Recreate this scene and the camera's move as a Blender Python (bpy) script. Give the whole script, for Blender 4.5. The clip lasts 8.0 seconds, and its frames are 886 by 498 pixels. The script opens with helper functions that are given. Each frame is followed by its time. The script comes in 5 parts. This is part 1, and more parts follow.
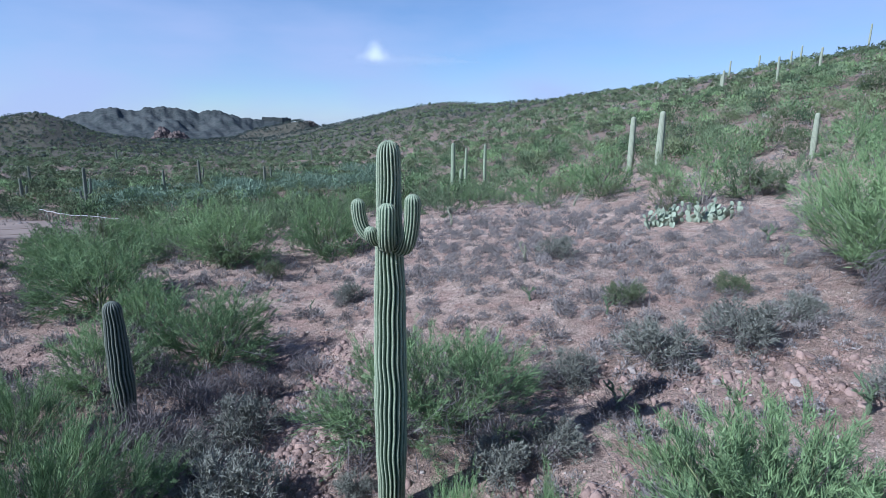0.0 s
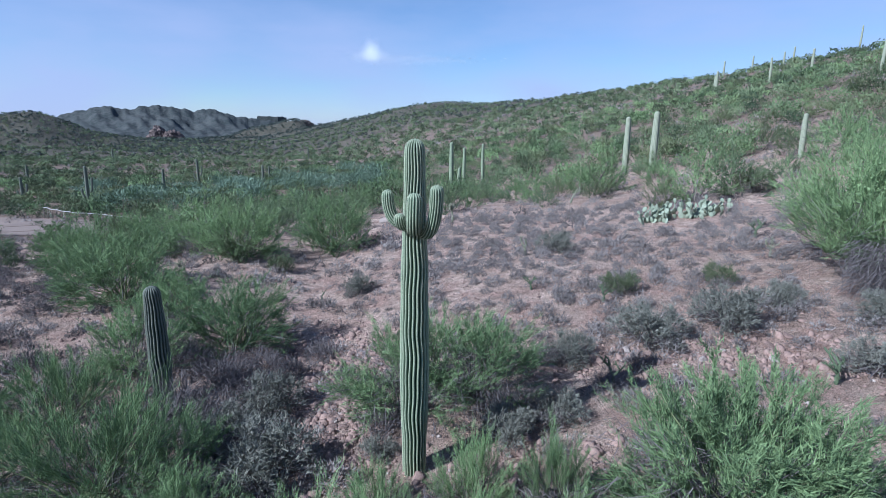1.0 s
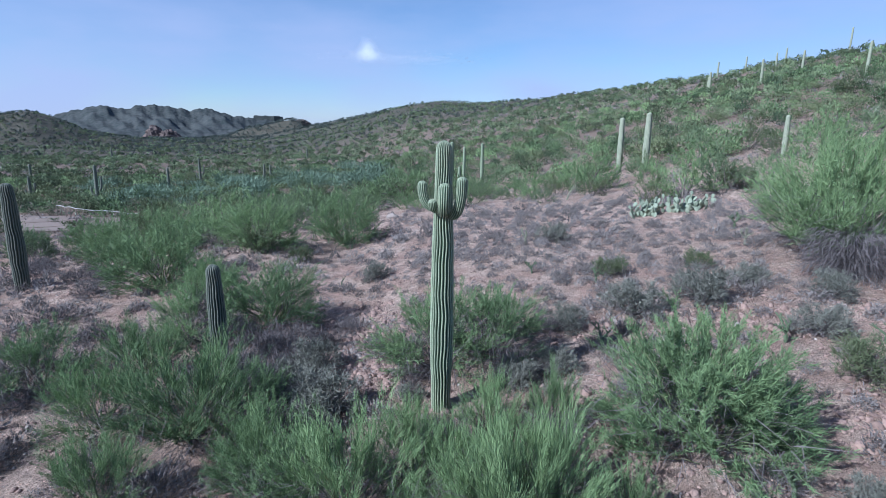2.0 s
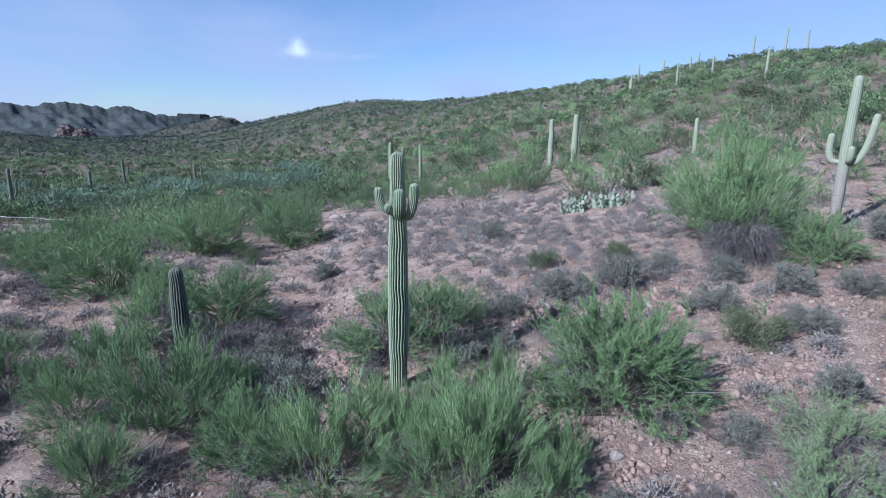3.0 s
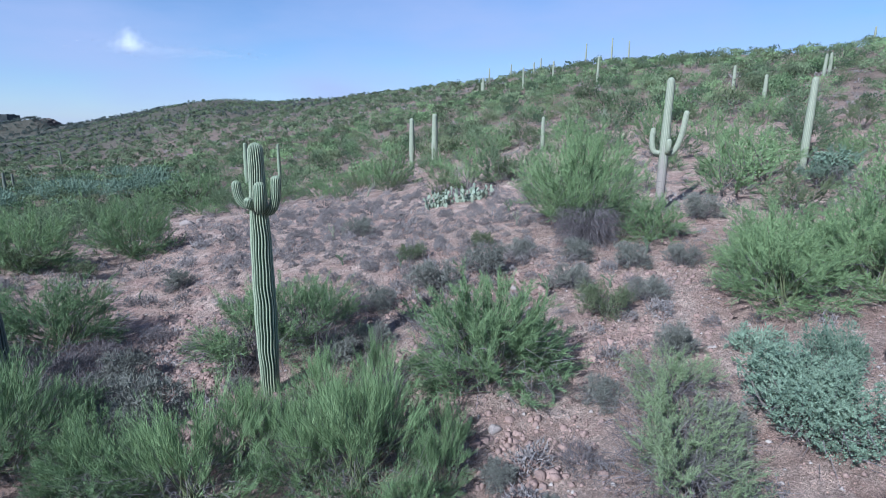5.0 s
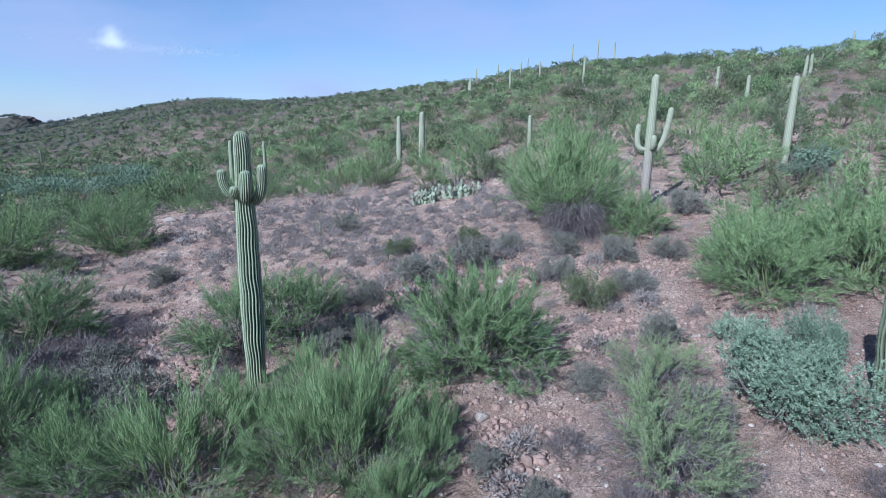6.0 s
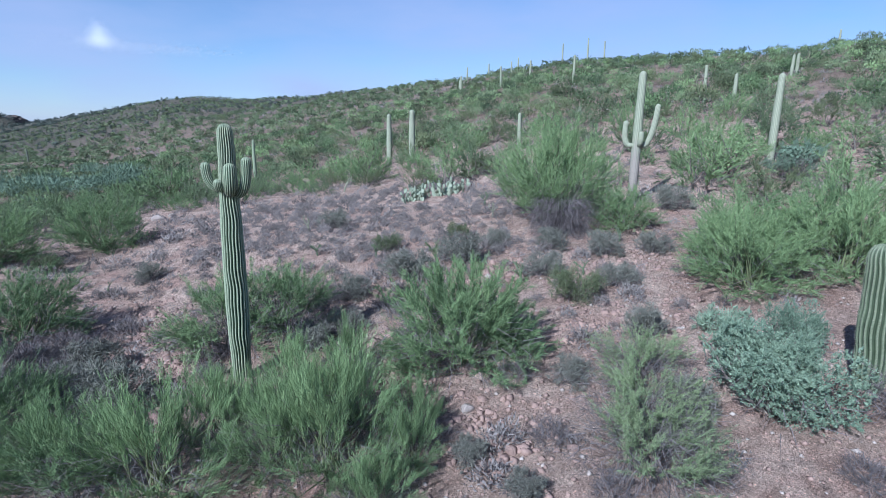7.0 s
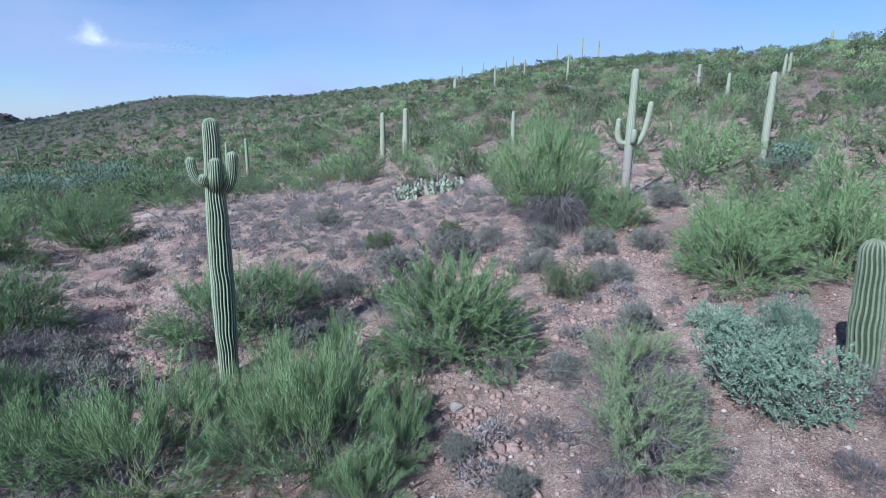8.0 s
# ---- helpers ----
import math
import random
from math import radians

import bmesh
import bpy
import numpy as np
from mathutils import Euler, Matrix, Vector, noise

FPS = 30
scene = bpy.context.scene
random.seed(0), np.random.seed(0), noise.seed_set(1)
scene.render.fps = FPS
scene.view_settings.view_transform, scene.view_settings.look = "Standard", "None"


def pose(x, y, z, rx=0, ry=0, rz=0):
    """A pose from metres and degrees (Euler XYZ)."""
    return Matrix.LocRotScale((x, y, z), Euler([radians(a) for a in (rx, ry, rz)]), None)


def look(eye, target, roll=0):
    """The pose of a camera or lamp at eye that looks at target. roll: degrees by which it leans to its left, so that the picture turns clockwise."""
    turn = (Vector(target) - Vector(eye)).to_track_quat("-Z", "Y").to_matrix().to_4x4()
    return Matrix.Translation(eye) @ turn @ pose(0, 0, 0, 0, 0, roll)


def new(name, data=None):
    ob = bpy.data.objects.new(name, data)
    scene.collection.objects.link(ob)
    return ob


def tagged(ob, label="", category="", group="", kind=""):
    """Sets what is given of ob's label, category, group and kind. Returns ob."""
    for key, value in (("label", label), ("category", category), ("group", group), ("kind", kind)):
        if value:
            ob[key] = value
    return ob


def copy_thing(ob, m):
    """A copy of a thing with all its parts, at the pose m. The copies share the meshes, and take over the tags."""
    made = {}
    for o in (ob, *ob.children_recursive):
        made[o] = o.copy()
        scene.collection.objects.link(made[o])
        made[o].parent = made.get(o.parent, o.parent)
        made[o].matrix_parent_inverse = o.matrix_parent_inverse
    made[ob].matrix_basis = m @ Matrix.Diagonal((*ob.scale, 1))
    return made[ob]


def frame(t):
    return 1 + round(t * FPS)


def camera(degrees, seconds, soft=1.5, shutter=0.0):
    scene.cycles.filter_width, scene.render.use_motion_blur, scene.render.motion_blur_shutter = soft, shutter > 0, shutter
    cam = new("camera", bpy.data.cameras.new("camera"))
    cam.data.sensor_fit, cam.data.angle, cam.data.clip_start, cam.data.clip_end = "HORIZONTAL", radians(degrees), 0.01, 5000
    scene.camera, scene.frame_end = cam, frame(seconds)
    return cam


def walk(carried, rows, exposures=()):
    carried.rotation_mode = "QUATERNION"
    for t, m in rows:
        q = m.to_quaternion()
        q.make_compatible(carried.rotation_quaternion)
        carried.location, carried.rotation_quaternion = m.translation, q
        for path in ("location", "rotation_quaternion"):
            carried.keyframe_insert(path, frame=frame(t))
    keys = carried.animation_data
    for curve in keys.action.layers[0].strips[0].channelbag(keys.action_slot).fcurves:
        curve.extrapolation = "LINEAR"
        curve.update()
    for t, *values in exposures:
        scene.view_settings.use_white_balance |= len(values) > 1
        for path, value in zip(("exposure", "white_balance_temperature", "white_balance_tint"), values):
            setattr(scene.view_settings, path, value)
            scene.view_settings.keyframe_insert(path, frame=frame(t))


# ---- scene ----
cam = camera(79.5, 8.0, soft=0.7, shutter=0.2)
PATH = [
    (0, (0.75, -6.287, 5.104), (0.719, -4.336, 4.667), 0.7),
    (0.5, (0.624, -6.637, 5.115), (0.602, -4.686, 4.676), 0.9),
    (1, (0.453, -7.255, 5.107), (0.438, -5.304, 4.668), 0.8),
    (1.2, (0.363, -7.541, 5.114), (0.354, -5.59, 4.674), 0.8),
    (2.3, (-0.12, -9.854, 5.227), (-0.117, -7.903, 4.786), 0.8),
    (2.5, (-0.212, -10.175, 5.28), (-0.138, -8.225, 4.839), 0.8),
    (3, (-0.317, -10.537, 5.438), (-0.09, -8.6, 4.994), 0.7),
    (3.5, (-0.326, -10.529, 5.431), (0.007, -8.606, 4.994), 0.8),
    (4, (-0.32, -10.406, 5.378), (0.244, -8.537, 4.945), 0.7),
    (4.5, (-0.353, -10.377, 5.294), (0.282, -8.531, 4.861), 0.7),
    (4.7, (-0.355, -10.424, 5.261), (0.315, -8.59, 4.828), 0.6),
    (5.8, (-0.398, -10.593, 5.085), (0.343, -8.786, 4.65), 0.7),
    (6, (-0.386, -10.559, 5.029), (0.366, -8.756, 4.596), 0.8),
    (6.5, (-0.355, -10.605, 4.977), (0.41, -8.809, 4.542), 0.8),
    (7, (-0.288, -10.635, 4.914), (0.492, -8.845, 4.479), 0.8),
    (7.5, (-0.203, -10.598, 4.85), (0.586, -8.813, 4.415), 0.9),
    (8, (-0.16, -10.58, 4.831), (0.638, -8.798, 4.394), 0.9),
]
walk(cam, [(t, look(eye, target, roll)) for t, eye, target, roll in PATH], exposures=((0, 0.58, 5000, 9), (8, 0.58, 5000, 9)))

# world, sun and exposure
SUN_EL, SUN_AZ = 38.0, 239.5          # degrees; azimuth clockwise from +y, where the sun stands
to_sun = Vector((math.sin(radians(SUN_AZ)) * math.cos(radians(SUN_EL)), math.cos(radians(SUN_AZ)) * math.cos(radians(SUN_EL)), math.sin(radians(SUN_EL))))
world = bpy.data.worlds.new("world")
scene.world = world
world.use_nodes = True
wn, wl = world.node_tree.nodes, world.node_tree.links
wn.clear()
w_out, w_bg, w_sky = wn.new("ShaderNodeOutputWorld"), wn.new("ShaderNodeBackground"), wn.new("ShaderNodeTexSky")
w_sky.sky_type, w_sky.sun_disc = "NISHITA", False
w_sky.sun_elevation, w_sky.sun_rotation = radians(SUN_EL), radians(SUN_AZ)
w_sky.altitude, w_sky.air_density, w_sky.dust_density, w_sky.ozone_density = 700, 1.0, 0.3, 3.0
w_bg.inputs["Strength"].default_value = 0.076
# thin high cirrus, over the whole sky
w_tc, w_map, w_noise, w_ramp, w_mix = (wn.new(n) for n in ("ShaderNodeTexCoord", "ShaderNodeMapping", "ShaderNodeTexNoise", "ShaderNodeValToRGB", "ShaderNodeMixRGB"))
w_map.inputs["Scale"].default_value = (1.3, 1.3, 4.2)
w_map.inputs["Location"].default_value = (0.35, 0.2, 0.1)
w_noise.inputs["Scale"].default_value, w_noise.inputs["Detail"].default_value, w_noise.inputs["Roughness"].default_value = 2.0, 5.0, 0.5
w_ramp.color_ramp.elements[0].position, w_ramp.color_ramp.elements[0].color = 0.26, (0, 0, 0, 1)
w_ramp.color_ramp.elements[1].position, w_ramp.color_ramp.elements[1].color = 0.68, (0.85, 0.85, 0.85, 1)
w_mix.inputs["Color2"].default_value = (4.6, 4.85, 6.3, 1)
wl.new(w_tc.outputs["Generated"], w_map.inputs["Vector"])
wl.new(w_map.outputs["Vector"], w_noise.inputs["Vector"])
wl.new(w_noise.outputs["Fac"], w_ramp.inputs["Fac"])
w_sep, w_fade, w_mul = wn.new("ShaderNodeSeparateXYZ"), wn.new("ShaderNodeMapRange"), wn.new("ShaderNodeMath")
wl.new(w_tc.outputs["Generated"], w_sep.inputs["Vector"])
wl.new(w_sep.outputs["Z"], w_fade.inputs["Value"])
for key, val in (("From Min", 0.1), ("From Max", 0.55), ("To Min", 1.0), ("To Max", 0.1)):
    w_fade.inputs[key].default_value = val
w_mul.operation = "MULTIPLY"
wl.new(w_ramp.outputs["Color"], w_mul.inputs[0])
wl.new(w_fade.outputs["Result"], w_mul.inputs[1])
wl.new(w_mul.outputs[0], w_mix.inputs["Fac"])
wl.new(w_sky.outputs["Color"], w_mix.inputs["Color1"])
wl.new(w_mix.outputs["Color"], w_bg.inputs["Color"])
wl.new(w_bg.outputs["Background"], w_out.inputs["Surface"])
sun = new("sun", bpy.data.lights.new("sun", "SUN"))
sun.matrix_world = look(tuple(to_sun * 60), (0, 0, 0))
sun.data.energy, sun.data.angle, sun.data.color = 5.0, radians(0.6), (1.0, 0.94, 0.85)

# ---- materials


def material(name, base, rough=0.9, spread=None, scale=6.0, fine=40.0, bump=0.3, bump_dist=0.02, island=0.0, leaf=0.0, coords="Object", spec=0.2):
    """A matt, uneven surface: two colours mixed by coarse and fine noise, relief, a change from piece to piece (island), and light that shines through (leaf)."""
    m = bpy.data.materials.new(name)
    m.use_nodes = True
    nt, n, l = m.node_tree, m.node_tree.nodes, m.node_tree.links
    bsdf = n["Principled BSDF"]
    bsdf.inputs["Roughness"].default_value = rough
    bsdf.inputs["Specular IOR Level"].default_value = spec
    spread = spread or tuple(c * 0.65 for c in base)
    tc, big, small, add, mix = (n.new(k) for k in ("ShaderNodeTexCoord", "ShaderNodeTexNoise", "ShaderNodeTexNoise", "ShaderNodeMath", "ShaderNodeMixRGB"))
    big.inputs["Scale"].default_value, small.inputs["Scale"].default_value = scale, fine
    big.inputs["Detail"].default_value, small.inputs["Detail"].default_value = 3, 3
    l.new(tc.outputs[coords], big.inputs["Vector"])
    l.new(tc.outputs[coords], small.inputs["Vector"])
    add.operation = "ADD"
    l.new(big.outputs["Fac"], add.inputs[0])
    l.new(small.outputs["Fac"], add.inputs[1])
    stretch = n.new("ShaderNodeMapRange")
    stretch.inputs["From Min"].default_value, stretch.inputs["From Max"].default_value = 0.72, 1.28
    l.new(add.outputs[0], stretch.inputs["Value"])
    fac = stretch.outputs["Result"]
    if island:
        geo, info, blend, more = n.new("ShaderNodeNewGeometry"), n.new("ShaderNodeObjectInfo"), n.new("ShaderNodeMath"), n.new("ShaderNodeMath")
        blend.operation, more.operation = "MULTIPLY_ADD", "MULTIPLY_ADD"
        l.new(geo.outputs["Random Per Island"], blend.inputs[0])
        blend.inputs[1].default_value = island
        shrink = n.new("ShaderNodeMath")
        shrink.operation = "MULTIPLY"
        shrink.inputs[1].default_value = 1 - island
        l.new(fac, shrink.inputs[0])
        l.new(shrink.outputs[0], blend.inputs[2])
        l.new(info.outputs["Random"], more.inputs[0])
        more.inputs[1].default_value = 0.35
        l.new(blend.outputs[0], more.inputs[2])
        shift = n.new("ShaderNodeMath")
        shift.operation, shift.inputs[1].default_value, shift.use_clamp = "SUBTRACT", 0.17, True
        tone, own = n.new("ShaderNodeAttribute"), n.new("ShaderNodeMath")
        tone.attribute_name = "tone"
        own.operation = "ADD"
        l.new(more.outputs[0], own.inputs[0])
        l.new(tone.outputs["Fac"], own.inputs[1])
        l.new(own.outputs[0], shift.inputs[0])
        fac = shift.outputs[0]
    l.new(fac, mix.inputs["Fac"])
    mix.inputs["Color1"].default_value, mix.inputs["Color2"].default_value = (*base, 1), (*spread, 1)
    l.new(mix.outputs["Color"], bsdf.inputs["Base Color"])
    if bump:
        b = n.new("ShaderNodeBump")
        b.inputs["Strength"].default_value, b.inputs["Distance"].default_value = bump, bump_dist
        l.new(add.outputs[0], b.inputs["Height"])
        l.new(b.outputs["Normal"], bsdf.inputs["Normal"])
    if leaf:
        tr, ms, out = n.new("ShaderNodeBsdfTranslucent"), n.new("ShaderNodeMixShader"), n["Material Output"]
        l.new(mix.outputs["Color"], tr.inputs["Color"])
        ms.inputs["Fac"].default_value = leaf
        l.new(bsdf.outputs["BSDF"], ms.inputs[1])
        l.new(tr.outputs["BSDF"], ms.inputs[2])
        l.new(ms.outputs["Shader"], out.inputs["Surface"])
    return m


def ground_material():
    """Pink-tan desert gravel: broad drifts of grey, tan and red, pebbles and grit."""
    m = bpy.data.materials.new("desert_gravel")
    m.use_nodes = True
    n, l = m.node_tree.nodes, m.node_tree.links
    bsdf = n["Principled BSDF"]
    bsdf.inputs["Roughness"].default_value, bsdf.inputs["Specular IOR Level"].default_value = 0.95, 0.15
    tc = n.new("ShaderNodeTexCoord")

    def noise_at(scale, detail=4, rough=0.6):
        t = n.new("ShaderNodeTexNoise")
        t.inputs["Scale"].default_value, t.inputs["Detail"].default_value, t.inputs["Roughness"].default_value = scale, detail, rough
        l.new(tc.outputs["Object"], t.inputs["Vector"])
        return t.outputs["Fac"]

    def ramp(src, a, b, ca, cb):
        r = n.new("ShaderNodeValToRGB")
        r.color_ramp.elements[0].position, r.color_ramp.elements[1].position = a, b
        r.color_ramp.elements[0].color, r.color_ramp.elements[1].color = (*ca, 1), (*cb, 1)
        l.new(src, r.inputs["Fac"])
        return r.outputs["Color"]

    def mixed(fac, a, b, how="MIX"):
        x = n.new("ShaderNodeMixRGB")
        x.blend_type = how
        for key, v in (("Fac", fac), ("Color1", a), ("Color2", b)):
            if isinstance(v, float):
                x.inputs[key].default_value = v
            else:
                l.new(v, x.inputs[key])
        return x.outputs["Color"]

    drift = ramp(noise_at(0.35), 0.35, 0.65, (0.47, 0.35, 0.285), (0.65, 0.51, 0.425))
    red = ramp(noise_at(0.9, 3), 0.45, 0.65, (0, 0, 0), (0.85, 0.85, 0.85))
    tint = ramp(noise_at(60, 2), 0.3, 0.7, (0.36, 0.235, 0.19), (0.53, 0.37, 0.305))
    col = mixed(red, drift, tint)
    far = n.new("ShaderNodeAttribute")
    far.attribute_name = "stony"
    stones = ramp(noise_at(0.12, 8, 0.7), 0.3, 0.7, (0.15, 0.12, 0.095), (0.29, 0.22, 0.175))
    col = mixed(far.outputs["Fac"], col, stones)
    herbs = n.new("ShaderNodeAttribute")
    herbs.attribute_name = "herbs"
    low_growth = ramp(noise_at(0.05, 8, 0.75), 0.3, 0.7, (0.05, 0.057, 0.042), (0.10, 0.098, 0.075))
    col = mixed(herbs.outputs["Fac"], col, low_growth)
    patch = ramp(noise_at(4.5, 5, 0.65), 0.36, 0.62, (0.74, 0.72, 0.71), (1.15, 1.15, 1.15))
    col = mixed(1.0, col, patch, "MULTIPLY")
    vor = n.new("ShaderNodeTexVoronoi")
    vor.inputs["Scale"].default_value, vor.inputs["Randomness"].default_value = 13, 1
    l.new(tc.outputs["Object"], vor.inputs["Vector"])
    grain = ramp(noise_at(30, 6, 0.8), 0.34, 0.66, (0.42, 0.40, 0.39), (1.55, 1.52, 1.5))
    col = mixed(0.9, col, grain, "MULTIPLY")
    stone = ramp(vor.outputs["Distance"], 0.16, 0.30, (1, 1, 1), (0, 0, 0))
    speck = ramp(vor.outputs["Distance"], 0.16, 0.26, (1.6, 1.5, 1.45), (0.85, 0.85, 0.85))
    col = mixed(0.6, col, speck, "MULTIPLY")
    litter = ramp(noise_at(3.2, 6, 0.7), 0.53, 0.68, (0, 0, 0), (0.55, 0.55, 0.55))
    dry = ramp(noise_at(90, 2), 0.2, 0.8, (0.13, 0.105, 0.095), (0.24, 0.20, 0.18))
    col = mixed(litter, col, dry)
    l.new(col, bsdf.inputs["Base Color"])
    b1, b2 = n.new("ShaderNodeBump"), n.new("ShaderNodeBump")
    b1.inputs["Strength"].default_value, b1.inputs["Distance"].default_value = 1.0, 0.05
    b2.inputs["Strength"].default_value, b2.inputs["Distance"].default_value = 1.0, 0.2
    l.new(stone, b1.inputs["Height"])
    l.new(noise_at(9, 8, 0.8), b2.inputs["Height"])
    l.new(b1.outputs["Normal"], b2.inputs["Normal"])
    l.new(b2.outputs["Normal"], bsdf.inputs["Normal"])
    return m


def saguaro_material(name, groove, skin_top, rib):
    """Waxy grey-green skin in the grooves, coloured darker to deepen their shade, pale straw spines along the rib
    crests, brown scars low down.
    """
    m = bpy.data.materials.new(name)
    m.use_nodes = True
    n, l = m.node_tree.nodes, m.node_tree.links
    bsdf = n["Principled BSDF"]
    bsdf.inputs["Roughness"].default_value, bsdf.inputs["Specular IOR Level"].default_value = 0.62, 0.3
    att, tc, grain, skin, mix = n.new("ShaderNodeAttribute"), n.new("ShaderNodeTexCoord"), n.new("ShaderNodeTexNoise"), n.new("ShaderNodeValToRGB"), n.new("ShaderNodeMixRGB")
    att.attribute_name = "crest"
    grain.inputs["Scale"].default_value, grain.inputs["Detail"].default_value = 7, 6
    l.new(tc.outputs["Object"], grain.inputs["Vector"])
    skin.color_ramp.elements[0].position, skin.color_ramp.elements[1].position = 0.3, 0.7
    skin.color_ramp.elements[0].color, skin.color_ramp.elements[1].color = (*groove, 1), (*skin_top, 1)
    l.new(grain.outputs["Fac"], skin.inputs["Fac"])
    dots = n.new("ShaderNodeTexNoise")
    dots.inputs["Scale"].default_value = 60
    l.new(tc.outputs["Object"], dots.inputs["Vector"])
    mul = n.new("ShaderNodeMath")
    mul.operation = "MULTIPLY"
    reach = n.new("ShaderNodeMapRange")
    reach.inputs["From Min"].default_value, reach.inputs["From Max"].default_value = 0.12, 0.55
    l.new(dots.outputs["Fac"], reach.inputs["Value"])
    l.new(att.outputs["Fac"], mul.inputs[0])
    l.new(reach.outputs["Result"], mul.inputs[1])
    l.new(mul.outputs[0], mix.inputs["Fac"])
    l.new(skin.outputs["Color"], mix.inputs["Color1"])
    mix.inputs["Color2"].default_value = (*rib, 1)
    corky, old = n.new("ShaderNodeAttribute"), n.new("ShaderNodeMixRGB")
    corky.attribute_name = "corky"
    l.new(corky.outputs["Fac"], old.inputs["Fac"])
    l.new(mix.outputs["Color"], old.inputs["Color1"])
    old.inputs["Color2"].default_value = (0.27, 0.235, 0.21, 1)
    l.new(old.outputs["Color"], bsdf.inputs["Base Color"])
    b = n.new("ShaderNodeBump")
    b.inputs["Strength"].default_value, b.inputs["Distance"].default_value = 0.35, 0.01
    l.new(dots.outputs["Fac"], b.inputs["Height"])
    l.new(b.outputs["Normal"], bsdf.inputs["Normal"])
    return m


M_GROUND = ground_material()
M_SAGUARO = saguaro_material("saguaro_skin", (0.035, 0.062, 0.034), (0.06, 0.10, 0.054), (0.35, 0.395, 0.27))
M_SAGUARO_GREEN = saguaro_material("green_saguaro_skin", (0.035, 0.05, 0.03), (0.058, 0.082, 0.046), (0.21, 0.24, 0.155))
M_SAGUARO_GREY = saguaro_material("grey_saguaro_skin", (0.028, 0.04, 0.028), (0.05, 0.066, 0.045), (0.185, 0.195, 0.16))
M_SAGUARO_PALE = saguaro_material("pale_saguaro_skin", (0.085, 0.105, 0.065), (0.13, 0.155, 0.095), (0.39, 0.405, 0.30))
M_SPINE = material("spines", (0.50, 0.47, 0.38), 0.8, (0.36, 0.33, 0.26), 8, 50, 0)
M_PALO = material("palo_verde_twigs", (0.262, 0.36, 0.165), 0.8, (0.07, 0.11, 0.053), 0.9, 6, 0, island=0.58, leaf=0.1)
# darker copy of M_PALO: the shade of mid and far bushes, put into colour
M_PALO_DIMMED = material("dimmed_green_twigs", (0.205, 0.258, 0.138), 0.85, (0.06, 0.086, 0.05), 0.9, 6, 0, island=0.62, leaf=0.08)
M_PALO_LIGHT = material("light_green_twigs", (0.275, 0.34, 0.175), 0.8, (0.115, 0.148, 0.085), 0.9, 6, 0, island=0.7, leaf=0.15)
M_TEAL = material("blue_green_twigs", (0.205, 0.275, 0.195), 0.85, (0.09, 0.13, 0.09), 0.9, 6, 0, island=0.5, leaf=0.12)
M_CREOSOTE = material("creosote_leaves", (0.16, 0.185, 0.095), 0.8, (0.07, 0.088, 0.05), 1.2, 8, 0, island=0.4, leaf=0.12)
M_RANGE = material("range_scrub", (0.115, 0.135, 0.115), 0.9, (0.055, 0.068, 0.06), 0.2, 1.5, 0, island=0.4)
M_MOUNTAIN = material("mountain_scrub_and_stone", (0.075, 0.078, 0.075), 0.95, (0.028, 0.035, 0.035), 0.02, 0.16, 0.5, 5.0)
M_BURSAGE = material("bursage_leaves", (0.295, 0.265, 0.25), 0.95, (0.115, 0.101, 0.097), 1.5, 9, 0, island=0.6, leaf=0.05)
M_SAGE = material("grey_green_leaves", (0.235, 0.235, 0.195), 0.95, (0.095, 0.096, 0.082), 1.5, 9, 0, island=0.6, leaf=0.06)
M_JOJOBA = material("blue_green_leaves", (0.30, 0.385, 0.27), 0.75, (0.10, 0.15, 0.105), 1.5, 9, 0, island=0.6, leaf=0.15)
M_BARK = material("grey_bark", (0.20, 0.175, 0.15), 0.95, (0.11, 0.095, 0.085), 5, 40, 0.4)
M_DEADWOOD = material("bleached_dead_twigs", (0.215, 0.19, 0.19), 0.95, (0.056, 0.049, 0.05), 3, 30, 0, island=0.75)
M_GREENBARK = material("green_bark", (0.17, 0.20, 0.09), 0.85, (0.11, 0.12, 0.07), 5, 40, 0.3)
M_ROCK = material("red_rock", (0.32, 0.222, 0.185), 0.9, (0.165, 0.115, 0.098), 5, 35, 0.6, 0.03, island=0.5)
M_PALEROCK = material("pale_rock", (0.44, 0.38, 0.34), 0.9, (0.30, 0.25, 0.22), 5, 35, 0.6, 0.03, island=0.4)
M_CLIFF = material("cliff_rock", (0.19, 0.145, 0.13), 0.95, (0.08, 0.062, 0.058), 0.05, 0.4, 0.8, 4.0)
M_BUTTE = material("dark_butte_rock", (0.15, 0.125, 0.11), 0.95, (0.08, 0.065, 0.06), 0.05, 0.4, 0.8, 4.0)
M_PAD = material("prickly_pear_pad", (0.31, 0.345, 0.26), 0.6, (0.19, 0.225, 0.155), 6, 40, 0.25, island=0.3)
M_CHOLLA = material("cholla_joints", (0.36, 0.36, 0.27), 0.85, (0.21, 0.22, 0.15), 10, 70, 0.5, island=0.4)
M_CHOLLA_DARK = material("cholla_green_joints", (0.15, 0.20, 0.11), 0.85, (0.10, 0.13, 0.08), 10, 70, 0.5, island=0.4)
M_WOODPOST = material("weathered_post", (0.24, 0.20, 0.17), 0.9, (0.14, 0.12, 0.10), 6, 50, 0.4)
M_PIPE = material("grey_pipe", (0.45, 0.45, 0.43), 0.6, (0.30, 0.29, 0.27), 2, 20, 0.1)
